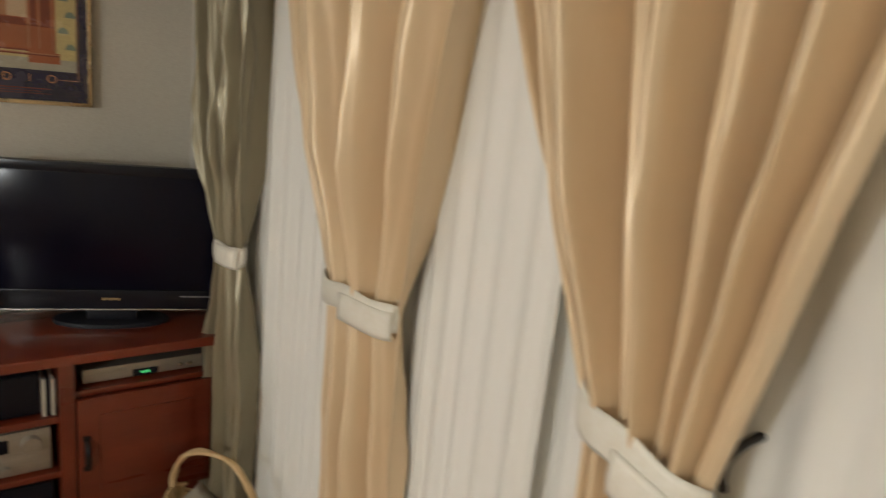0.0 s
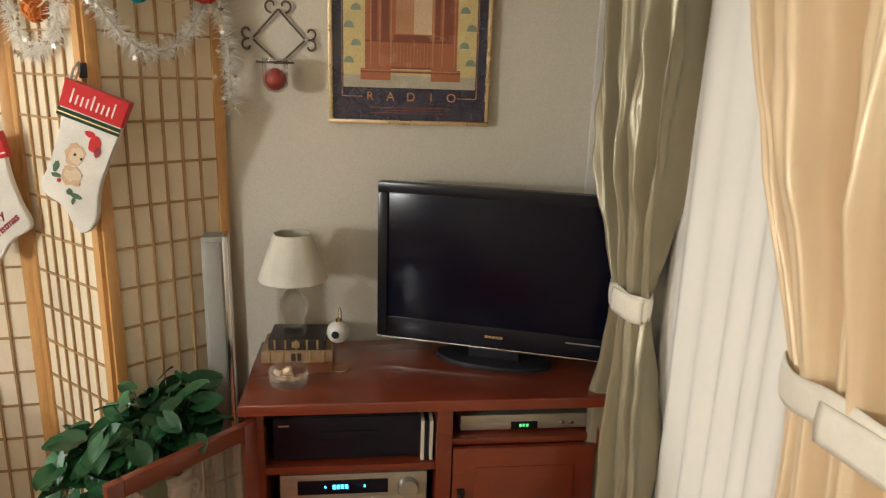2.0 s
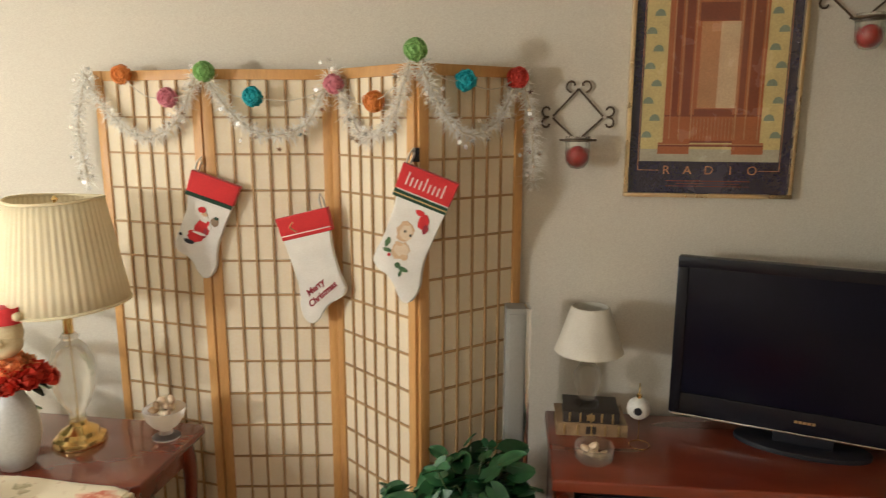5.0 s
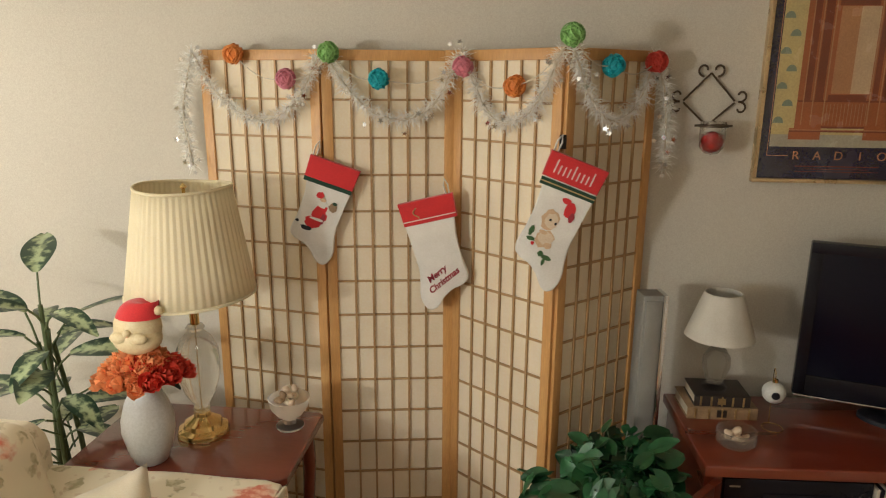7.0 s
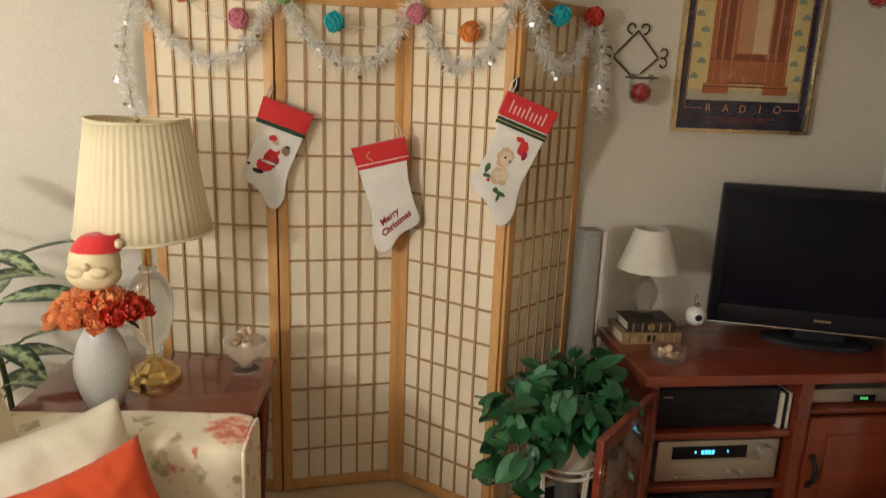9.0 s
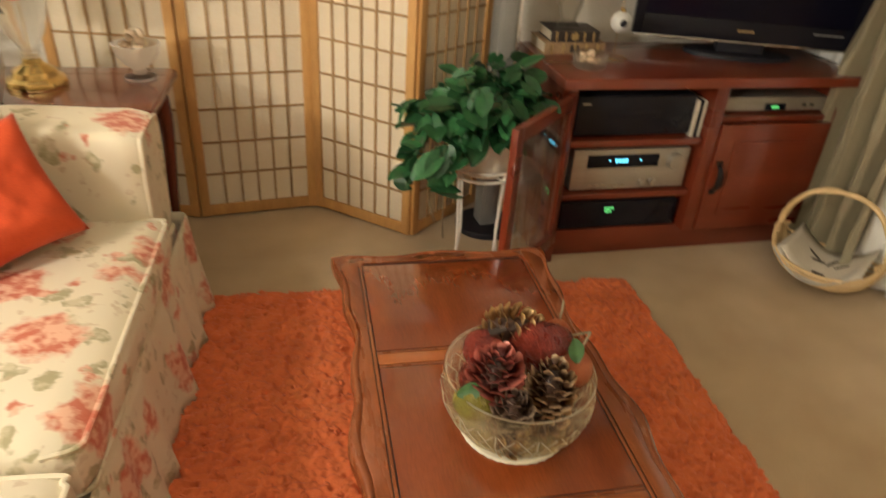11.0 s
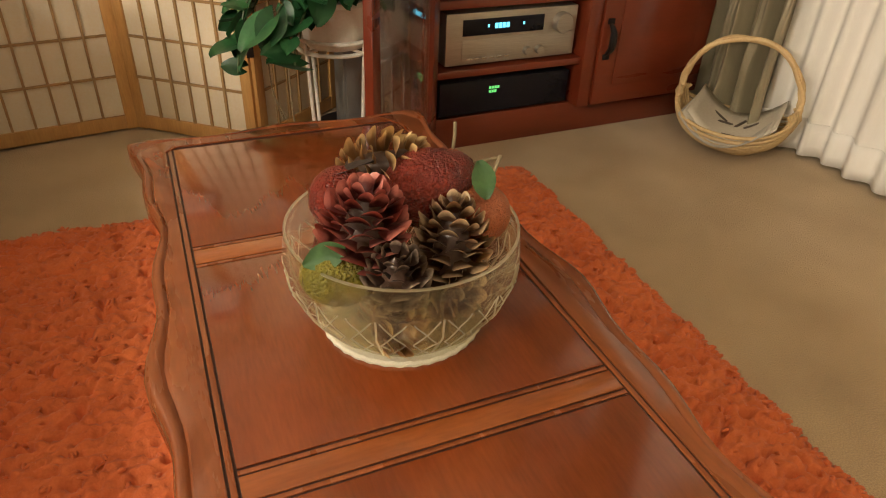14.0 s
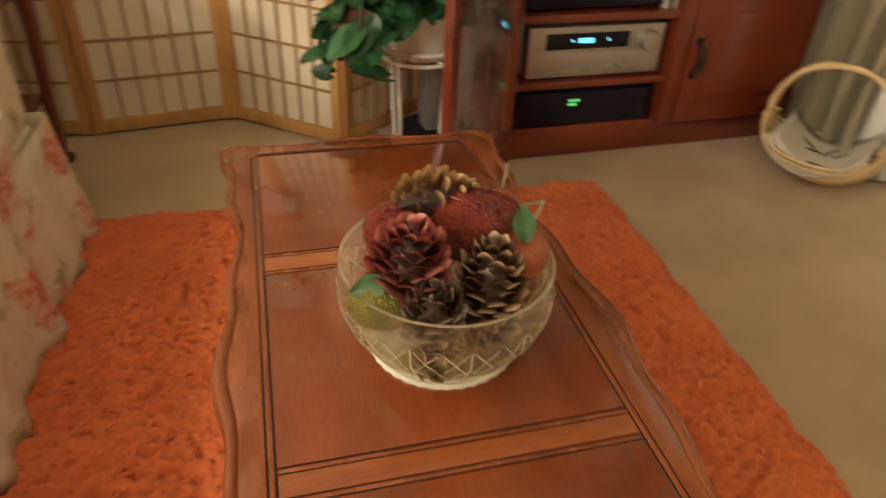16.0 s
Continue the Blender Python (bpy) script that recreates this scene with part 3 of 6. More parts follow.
for k, (a, b, seed) in enumerate(((3.22, 1.79, 4), (1.784, 1.396, 9), (1.50, 0.15, 12))):
    bm = bmesh.new()

    rnd = random.Random(seed)
    ph = [rnd.uniform(0, 6.28) for _ in range(4)]
    span = a - b
    count = span / 0.082

    def f(u, v, a=a, b=b, ph=ph, count=count, k=k):
        z = lerp(2.33, 0.012, v)
        y = lerp(a, b, u)
        s = 2 * math.pi * count * (u + 0.010 * math.sin(11 * u + ph[0]) + 0.004 * math.sin(3 * v + 20 * u))
        am = lerp(0.0015, 0.017, v ** 2)
        near = min(1.0, max(0.0, (y - 2.42) / 0.26))
        base = (1.575 if k < 2 else 1.62) - 0.066 * near * near * (3 - 2 * near)
        return Vector((base - am * (math.sin(s + ph[1]) + 0.3 * math.sin(0.53 * s + ph[2])), y, z))
    sheet(bm, f, int(count * 14), 30)
    sh = thing("sheer_curtain", "long white sheer curtain hanging to the carpet", "curtain", group="sheer curtains")
    cl = part("cloth", bm, SHEER, sh, smooth=80)
    thicken(cl, 0.0015)
    bm = bmesh.new()
    sheet(bm, lambda u, v, f=f: f(u, lerp(0.955, 1.0, v)) + Vector((-0.0035, 0, 0)), int(count * 14), 4)
    thicken(part("hem", bm, SHEER, sh, "deep stitched hem", smooth=80), 0.002)
bm = bmesh.new()
tube(bm, spline([(1.70, 1.035, 1.165), (1.60, 1.035, 1.165), (1.545, 1.03, 1.155), (1.535, 1.03, 1.13), (1.545, 1.03, 1.11)], 5), 0.007, 8)
solid("curtain_hook", bm, mat("dark_iron_hook", (0.03, 0.022, 0.018), None, 0.5, metal=0.6), "small dark metal hook for the curtain tie", "hook")

# ---- folding screen ----
CORNERS = [(-1.205, 3.275), (-0.778, 3.205), (-0.355, 3.28), (-0.022, 3.02), (0.27, 3.285)]
screen = thing("folding_screen", "four-panel pine folding screen with rice paper and lattice", "screen")
SH = 1.78
for (xa, ya), (xb, yb) in zip(CORNERS, CORNERS[1:]):
    d = Vector((xb - xa, yb - ya, 0))
    w = d.length - 0.004
    m = Matrix.Translation((xa, ya, 0)) @ Matrix.Rotation(math.atan2(d.y, d.x), 4, "Z") @ Matrix.Translation((0.002, 0, 0))
    bm = bmesh.new()
    box(bm, 0.03, w - 0.03, -0.001, 0.001, 0.04, SH - 0.03)
    panel = part("panel", bm, PAPER, screen, "panel of cream rice paper in a pine frame")
    panel.matrix_basis = m
    for a, b in ((0, 0.033), (w - 0.033, w)):
        boxes("stile", PINE, panel, (a, b, -0.010, 0.010, 0.006, SH), bevel=0.002)
    boxes("top_rail", PINE, panel, (0.033, w - 0.033, -0.009, 0.009, SH - 0.034, SH - 0.001), bevel=0.002)
    boxes("bottom_rail", PINE, panel, (0.033, w - 0.033, -0.009, 0.009, 0.008, 0.05), bevel=0.002)
    bm = bmesh.new()
    box(bm, -0.0035, 0.0035, -0.0085, -0.0015, 0.05, SH - 0.034)
    upright = mesh_of("lattice_upright", bm, BAR)
    bm = bmesh.new()
    box(bm, 0.033, w - 0.033, -0.0065, -0.0013, -0.0035, 0.0035)
    cross = mesh_of("lattice_bar", bm, BAR)
    for i in range(5):
        place("lattice_upright", upright, panel, pose(0.033 + (w - 0.066) * (i + 1) / 6, 0, 0))
    for i in range(13):
        place("lattice_bar", cross, panel, pose(0, 0, 0.05 + (SH - 0.084) * (i + 1) / 14))
for x, y in CORNERS[3:4]:
    for z in (0.30, 1.52):
        boxes("hinge", BLACK_IRON, screen, (x - 0.010, x + 0.010, y - 0.016, y - 0.011, z - 0.02, z + 0.02), bevel=0.001)


# ---- festive things on the screen ----
def tinsel_run(bm, pts, rnd, per_metre, reach):
    for a, b in zip(pts, pts[1:]):
        d = b - a
        count = max(1, int(per_metre * d.length))
        for _ in range(count):
            p = a + d * rnd.random()
            v = Vector((rnd.gauss(0, 1), rnd.gauss(0, 1), rnd.gauss(0, 1))).normalized() * reach * rnd.uniform(0.55, 1.1)
            v.z -= reach * 0.12
            v.y *= 0.7
            s = v.cross(Vector((rnd.gauss(0, 1), rnd.gauss(0, 1), rnd.gauss(0, 1)))).normalized() * rnd.uniform(0.0006, 0.0013)
            mid = p + v * 0.55 + Vector((0, 0, 0.004))
            q = [bm.verts.new(c) for c in (p - s, p + s, mid + s, mid - s)]
            tip = bm.verts.new(p + v)
            bm.faces.new(q)
            bm.faces.new((q[3], q[2], tip))


garland = thing("tinsel_garland", "white and silver tinsel garland swagged along the screen top", "garland")
rnd = random.Random(5)
SWAGS = [
    [(-1.245, 3.245, 1.40), (-1.262, 3.24, 1.58), (-1.215, 3.235, 1.77)],
    [(-1.215, 3.235, 1.77), (-1.13, 3.22, 1.64), (-0.99, 3.20, 1.56), (-0.86, 3.18, 1.61), (-0.775, 3.17, 1.76)],
    [(-0.755, 3.17, 1.77), (-0.66, 3.18, 1.63), (-0.54, 3.19, 1.565), (-0.42, 3.215, 1.61), (-0.345, 3.23, 1.76)],
    [(-0.33, 3.22, 1.77), (-0.265, 3.17, 1.63), (-0.20, 3.12, 1.565), (-0.11, 3.05, 1.61), (-0.035, 2.985, 1.77)],
    [(-0.005, 2.985, 1.77), (0.06, 3.04, 1.63), (0.127, 3.10, 1.575), (0.20, 3.17, 1.62), (0.262, 3.235, 1.76)],
    [(0.262, 3.235, 1.76), (0.30, 3.235, 1.62), (0.31, 3.24, 1.42)]]
bm = bmesh.new()
stars = []
for sw in SWAGS:
    pts = spline(sw, 10)
    tinsel_run(bm, pts, rnd, 2600, 0.048)
    stars += [pts[rnd.randrange(len(pts))] + Vector((rnd.uniform(-0.04, 0.04), -0.025, rnd.uniform(-0.045, 0.035))) for _ in range(15)]
tin = part("tinsel", bm, TINSEL, garland, "fine white and clear tinsel strands", smooth=0)
tagged(tin, kind="stuff")
bm = bmesh.new()
for sw in SWAGS:
    tube(bm, spline(sw, 6), 0.004, 6)
part("core", bm, CORD, garland)
bm = bmesh.new()
star_pts = [((0.011 if i % 2 == 0 else 0.004) * math.cos(math.pi * i / 5), (0.011 if i % 2 == 0 else 0.004) * math.sin(math.pi * i / 5)) for i in range(10)]
prism(bm, star_pts, -0.0006, 0.0006)
star = mesh_of("foil_star", bm, FOIL, 0)
for p in stars:
    place("foil_star", star, garland, Matrix.Translation(p) @ Euler((rnd.uniform(0.9, 2.2), rnd.uniform(-0.5, 0.5), rnd.uniform(-0.6, 0.6))).to_matrix().to_4x4())

string = thing("ball_garland", "cord of coloured lace balls strung along the screen", "garland")
BALLS = [("orange", (-1.066, 3.215, 1.765)), ("pink", (-0.881, 3.175, 1.688)), ("green", (-0.736, 3.15, 1.768)), ("cyan", (-0.582, 3.165, 1.69)), ("pink", (-0.325, 3.20, 1.728)),
         ("orange", (-0.164, 3.075, 1.673)), ("green", (-0.013, 2.955, 1.807)), ("cyan", (0.113, 3.065, 1.731)), ("red", (0.256, 3.20, 1.745))]
for colour, at in BALLS:
    bm = bmesh.new()
    ball(bm, (0, 0, 0), 0.031, 2)
    faces = bmesh.ops.inset_individual(bm, faces=bm.faces, thickness=0.0016, depth=-0.003)["faces"]
    for k in range(9):
        a, b = rnd.uniform(0, 6.28), rnd.uniform(0, 3.14)
        q = Euler((a, b, a * 2)).to_matrix()
        tube(bm, [q @ Vector((0.0325 * math.cos(t) * math.cos(0.6), 0.0325 * math.sin(t) * math.cos(0.6), 0.0325 * math.sin(0.6))) for t in [2 * math.pi * i / 16 for i in range(16)]], 0.0018, 5, closed=True)
    ob = part("lace_ball", bm, BALL_COLOURS[colour], string, colour + " lace ball", smooth=0)
    ob.location = at
bm = bmesh.new()
cord_pts = []
for (c0, a), (c1, b) in zip(BALLS, BALLS[1:]):
    a, b = Vector(a), Vector(b)
    for k in range(8):
        t = k / 8
        cord_pts.append(a.lerp(b, t) + Vector((0, -0.004, -0.03 * math.sin(math.pi * t))))
cord_pts.append(Vector(BALLS[-1][1]))
tube(bm, cord_pts, 0.0018, 6)
part("cord", bm, CORD, string)

SOCK = [(0.0, 0.0), (1.0, 0.0), (0.985, -0.25), (0.965, -0.5), (0.94, -0.8), (0.925, -1.05), (0.925, -1.30), (0.96, -1.52), (1.01, -1.70), (1.015, -1.86), (0.97, -2.0), (0.88, -2.07),
        (0.77, -2.05), (0.67, -1.96), (0.55, -1.85), (0.40, -1.76), (0.24, -1.71), (0.11, -1.66), (0.05, -1.56), (0.055, -1.42), (0.085, -1.25), (0.10, -1.0), (0.09, -0.7), (0.045, -0.35)]


def stocking(label, tl, width, tilt, face, flip=False, cuff=0.42, long=1.0):
    """A felt stocking hung by a loop; tl: its upper left corner; tilt: degrees from level; face: the way it faces (degrees about z)."""
    st = thing("christmas_stocking", label, "stocking", group="stockings on the screen")
    st.matrix_basis = Matrix.Translation(tl) @ Matrix.Rotation(radians(face), 4, "Z") @ Matrix.Rotation(radians(90), 4, "X") @ Matrix.Rotation(radians(tilt), 4, "Z")

    def mp(x, z):
        return ((1 - x if flip else x) * width, z * width * long)
    bm = bmesh.new()
    smooth_pts = [tuple(v)[:2] for v in spline([Vector((x, z, 0)) for x, z in SOCK[1:]], 3)]
    outline = [mp(x, z) for x, z in [SOCK[0]] + smooth_pts]
    prism(bm, outline, -0.012, 0.010, bevel=0.006)
    part("foot", bm, FELT_WHITE, st, smooth=50)
    bm = bmesh.new()
    pts = [mp(*q) for q in ((-0.015, 0.012), (1.015, 0.012), (0.985, -cuff), (-0.005, -cuff))]
    prism(bm, pts, -0.014, 0.0145, bevel=0.004)
    part("cuff", bm, FELT_RED, st, "red felt cuff", smooth=50)
    bm = bmesh.new()
    x0 = 0.92 * width if flip else 0.06 * width
    tube(bm, [(x0 - 0.005, -0.01, -0.004), (x0 - 0.007, 0.03, -0.006), (x0, 0.05, -0.008), (x0 + 0.007, 0.03, -0.006), (x0 + 0.005, -0.01, -0.004)], 0.0065, 6, flat=0.4)
    part("loop", bm, FELT_WHITE, st, "white hanging loop")
    return st, mp


def patch(st, name, pts, material, z=0.0118, label=""):
    bm = bmesh.new()
    prism(bm, pts, 0.0098, z)
    return part(name, bm, material, st, label)


def blob(mp, x, z, rx, rz, seed, n=14):
    r = random.Random(seed)
    return [mp(x + rx * math.cos(2 * math.pi * i / n) * r.uniform(0.8, 1.15), z + rz * math.sin(2 * math.pi * i / n) * r.uniform(0.8, 1.15)) for i in range(n)]


st, mp = stocking("white felt stocking with red cuff and a printed figure in red", (-0.807, 3.172, 1.452), 0.163, -19.8, 8)
patch(st, "trim", [mp(*q) for q in ((-0.005, -0.42), (0.985, -0.42), (0.98, -0.50), (0.0, -0.50))], FELT_GREEN, 0.014, "dark green band")
SHAPES = (("red printed coat", FELT_RED, 0.52, -1.06, 0.155, 0.20, 0.0114), ("red printed shape", FELT_RED, 0.43, -1.27, 0.17, 0.12, 0.0110), ("dark red shade", RED_THREAD, 0.60, -1.15, 0.05, 0.13, 0.0119),
          ("white printed trim", FELT_WHITE, 0.50, -1.19, 0.16, 0.028, 0.0123), ("white printed shape", FELT_WHITE, 0.51, -0.86, 0.10, 0.09, 0.0126), ("tan printed shape", SKIN_PRINT, 0.50, -0.77, 0.07, 0.045, 0.0130),
          ("red printed shape", FELT_RED, 0.42, -0.70, 0.075, 0.07, 0.0134), ("brown printed shape", BOOK_TAN, 0.73, -0.86, 0.085, 0.10, 0.0117), ("green printed shape", FELT_GREEN, 0.74, -0.78, 0.05, 0.035, 0.0123),
          ("white printed trim", FELT_WHITE, 0.66, -1.00, 0.04, 0.05, 0.0127), ("black printed shape", MATT_BLACK, 0.34, -1.42, 0.12, 0.045, 0.0116), ("dark printed shape", MATT_BLACK, 0.13, -1.33, 0.035, 0.03, 0.0116))
for i, (words, mt_, x, z, rx, rz, top_) in enumerate(SHAPES):
    patch(st, "print", blob(mp, x, z, rx, rz, 40 + i), mt_, top_, words)
st, mp = stocking("white felt stocking with red sequinned cuff and stitched greeting", (-0.527, 3.185, 1.293), 0.178, 14, 0, flip=True)
patch(st, "trim", [mp(*q) for q in ((0.0, -0.33), (0.98, -0.33), (0.98, -0.35), (0.0, -0.35))], THREAD, 0.0155, "pale stitched line")
bm = bmesh.new()
tube(bm, [(0.05 + 0.008 * math.cos(t), -0.055 + 0.0065 * t, 0.0155) for t in [0.5 * i for i in range(12)]], 0.0022, 6)
part("cuff_stitching", bm, GILT, st, "gold stitched squiggle")
for word, dy in (("Merry", 0.0), ("Christmas", -0.030)):
    text("greeting", word, 0.030, RED_THREAD, st, Matrix.Translation((0.068 + (0.018 if dy else 0), -0.250 + dy * 0.9, 0.0112)) @ Matrix.Rotation(radians(27), 4, "Z"), "dark red stitched words", bold=0.0009)
st, mp = stocking("white felt stocking with red cuff and a printed toy figure", (-0.051, 2.982, 1.498), 0.167, -20.7, 0, cuff=0.38, long=1.12)
for za, zb, mt_ in ((-0.40, -0.445, FELT_GREEN), (-0.445, -0.465, GILT), (-0.465, -0.51, FELT_GREEN)):
    patch(st, "trim", [mp(*q) for q in ((-0.005, za), (0.985, za), (0.985, zb), (0.0, zb))], mt_, 0.0142)
for i in range(9):
    x = 0.14 + 0.082 * i
    patch(st, "cuff_bar", [mp(x, -0.29), mp(x + 0.026, -0.29), mp(x + 0.034, -0.15 if i % 4 else -0.08), mp(x + 0.008, -0.15 if i % 4 else -0.08)], THREAD, 0.0152)
PALE_TAN = mat("pale_tan_print", (0.74, 0.60, 0.42), None, 0.9, bump=0.3)
SHAPES = (("red printed cap", FELT_RED, 0.67, -0.74, 0.11, 0.12, 0.0114), ("red printed cap tip", FELT_RED, 0.56, -0.62, 0.08, 0.045, 0.0117), ("dark red shade", RED_THREAD, 0.74, -0.84, 0.05, 0.08, 0.0120),
          ("tan printed shape", SKIN_PRINT, 0.43, -0.98, 0.15, 0.17, 0.0112), ("pale printed shape", PALE_TAN, 0.45, -1.00, 0.12, 0.13, 0.0117), ("dark printed dot", MATT_BLACK, 0.43, -0.98, 0.022, 0.022, 0.0122),
          ("dark printed dot", MATT_BLACK, 0.54, -1.01, 0.022, 0.022, 0.0122), ("tan printed shape", SKIN_PRINT, 0.46, -1.30, 0.17, 0.15, 0.0113), ("pale printed shape", PALE_TAN, 0.48, -1.28, 0.13, 0.12, 0.0118),
          ("tan printed shape", SKIN_PRINT, 0.40, -1.20, 0.08, 0.03, 0.0123), ("tan printed shape", SKIN_PRINT, 0.55, -1.38, 0.07, 0.05, 0.0123), ("red printed berry", FELT_RED, 0.30, -1.42, 0.03, 0.03, 0.0124))
for i, (words, mt_, x, z, rx, rz, top_) in enumerate(SHAPES):
    patch(st, "print", blob(mp, x, z, rx, rz, 60 + i), mt_, top_, words)
for i, (x, z, rx, rz) in enumerate(((0.20, -1.24, 0.045, 0.085), (0.24, -1.36, 0.08, 0.035), (0.62, -1.56, 0.09, 0.04), (0.50, -1.53, 0.05, 0.05), (0.60, -1.64, 0.03, 0.06))):
    patch(st, "print", blob(mp, x, z, rx, rz, 20 + i), SILK_LEAF, 0.0116, "green printed leaf")


# ---- television cabinet ----
cab = thing("tv_cabinet", "reddish cherry wood television cabinet with one glass door open", "cabinet", (0.405, 2.785, 0), 3.0)
CW, CD, CH = 1.055, 0.44, 0.665
bm = bmesh.new()
prism(bm, [(-0.012, -0.012), (CW + 0.012, -0.012), (CW + 0.012, CD), (-0.012, CD)], CH - 0.032, CH, bevel=0.008)
part("top", bm, CHERRY, cab, "polished reddish wood top")
for a, b in ((0.0, 0.05), (CW - 0.05, CW)):
    boxes("side_panel", CHERRY, cab, (a, b, 0.02, CD - 0.02, 0.0, CH - 0.032))
boxes("divider", CHERRY, cab, (0.532, 0.577, 0.018, CD - 0.03, 0.10, CH - 0.032))
# back of the bays, recess shade painted in by the darker cherry
boxes("back_panel", CHERRY_SHADED, cab, (0.05, CW - 0.05, CD - 0.03, CD - 0.02, 0.10, CH - 0.032), bevel=0)
boxes("plinth", CHERRY, cab, (0.05, CW - 0.05, 0.065, CD - 0.03, 0.0, 0.10))
boxes("shelf", CHERRY, cab, (0.05, 0.532, 0.03, CD - 0.03, 0.425, 0.448))
boxes("shelf", CHERRY, cab, (0.05, 0.532, 0.03, CD - 0.03, 0.235, 0.255))
boxes("shelf", CHERRY, cab, (0.577, CW - 0.05, 0.03, CD - 0.03, 0.502, 0.522))
door = boxes("cabinet_door", CHERRY, cab, (0.58, CW - 0.052, 0.010, 0.030, 0.105, 0.50), label="closed flat cherry wood door")
boxes("door_panel", CHERRY, door, (0.645, CW - 0.115, 0.006, 0.012, 0.165, 0.44), bevel=0.006)
bm = bmesh.new()
tube(bm, spline([(0.605, 0.006, 0.355), (0.605, -0.012, 0.335), (0.605, -0.016, 0.31), (0.605, -0.012, 0.285), (0.605, 0.006, 0.265)], 5), lambda t: 0.006 + 0.005 * math.sin(math.pi * t), 8)
box(bm, 0.594, 0.616, 0.004, 0.0105, 0.355, 0.372, bevel=0.002)
box(bm, 0.594, 0.616, 0.004, 0.0105, 0.248, 0.265, bevel=0.002)
part("handle", bm, BLACK_IRON, door, "black iron pull handle")
# open glass door, hinged at the cabinet's outer front corner
gd = boxes("glass_door", CHERRY, cab, (0.0, 0.04, -0.011, 0.011, 0.10, 0.62), label="open framed glass door")
boxes("door_stile", CHERRY, gd, (0.367, 0.407, -0.011, 0.011, 0.10, 0.62))
for za, zb in ((0.10, 0.145), (0.575, 0.62)):
    boxes("door_rail", CHERRY, gd, (0.04, 0.367, -0.011, 0.011, za, zb))
gd.matrix_basis = pose(0.03, -0.002, 0, 0, 0, 228.5 - 3.0)
boxes("pane", GLASS, gd, (0.041, 0.366, -0.002, 0.002, 0.146, 0.574), bevel=0)

# equipment
dev = pose(0.405, 2.785, 0, 0, 0, 3.0)


def device(name, label, x0, x1, y0, y1, z0, z1, material, bevel=0.004):
    ob = thing(name, label, "stereo equipment" if name != "dvd_player" else "dvd player")
    ob.matrix_basis = dev
    boxes("case", material, ob, (x0, x1, y0, y1, z0 + 0.008, z1), bevel=bevel)
    for fx in (x0 + 0.04, x1 - 0.04):
        for fy in (y0 + 0.04, y1 - 0.04):
            bm = bmesh.new()
            lathe(bm, [(0.015, 0), (0.015, 0.009)], 12, (fx, fy, z0))
            part("foot", bm, MATT_BLACK, ob)
    return ob


def knob(ob, x, y, z, r, material, depth=0.018):
    bm = bmesh.new()
    lathe(bm, [(r, 0), (r, depth * 0.8), (r * 0.9, depth), (0, depth)], 24)
    k = part("knob", bm, material, ob)
    k.matrix_basis = pose(x, y, z, 90)
    return k


rc = device("stereo_receiver", "silver stereo receiver with a lit cyan display", 0.085, 0.510, 0.05, 0.38, 0.255, 0.408, SILVER)
boxes("display_window", BLACK, rc, (0.135, 0.395, 0.0465, 0.0495, 0.345, 0.39), bevel=0.001)
boxes("display", CYAN_GLOW, rc, *[(0.235 + 0.012 * i, 0.244 + 0.012 * i, 0.0455, 0.0465, 0.362, 0.376) for i in range(4)], bevel=0)
for a in (0.212, 0.325):
    boxes("indicator", CYAN_GLOW, rc, (a, a + 0.005, 0.0455, 0.0465, 0.366, 0.374), bevel=0)
knob(rc, 0.455, 0.05, 0.363, 0.030, SILVER, 0.024)
knob(rc, 0.345, 0.05, 0.290, 0.013, SILVER)
knob(rc, 0.385, 0.05, 0.290, 0.013, SILVER)
boxes("lower_panel", SILVER, rc, (0.135, 0.50, 0.0475, 0.0495, 0.268, 0.335), bevel=0.001)
for i in range(6):
    boxes("button", CHROME, rc, (0.15 + 0.024 * i, 0.166 + 0.024 * i, 0.045, 0.048, 0.278, 0.283), bevel=0.001)
am = device("power_amplifier", "black amplifier with a green display on the bottom shelf", 0.075, 0.512, 0.06, 0.38, 0.10, 0.212, MATT_BLACK)
boxes("faceplate", BLACK, am, (0.075, 0.512, 0.055, 0.0598, 0.112, 0.210), bevel=0.001)
boxes("display", GREEN_GLOW, am, *[(0.235 + 0.009 * (i % 4), 0.242 + 0.009 * (i % 4), 0.0535, 0.0545, 0.182 - 0.012 * (i // 4), 0.190 - 0.012 * (i // 4)) for i in range(7)], bevel=0)
cdp = device("cd_changer", "black compact disc changer on the upper shelf", 0.07, 0.485, 0.06, 0.38, 0.448, 0.590, MATT_BLACK)
boxes("faceplate", BLACK, cdp, (0.07, 0.485, 0.054, 0.0598, 0.458, 0.588), bevel=0.002)
boxes("tray", BLACK, cdp, (0.18, 0.37, 0.050, 0.0538, 0.515, 0.545), bevel=0.001)
boxes("badge", SILVER, cdp, (0.085, 0.115, 0.0528, 0.0536, 0.562, 0.567), bevel=0)
for i in range(3):
    t = solid("disc_case", (lambda b: (box(b, 0, 0.010, 0, 0.142, 0, 0.125, bevel=0.001), b)[1])(bmesh.new()), PAPER_PRINT if i != 1 else MATT_BLACK, "slim disc case standing beside the changer", "disc case", group="disc cases")
    t.matrix_basis = dev @ pose(0.489 + 0.0125 * i, 0.045, 0.4485)
dv = device("dvd_player", "slim silver disc player with a green display", 0.605, 1.0, 0.06, 0.33, 0.522, 0.578, SILVER)
boxes("display_window", BLACK, dv, (0.755, 0.835, 0.0565, 0.0595, 0.533, 0.556), bevel=0.001)
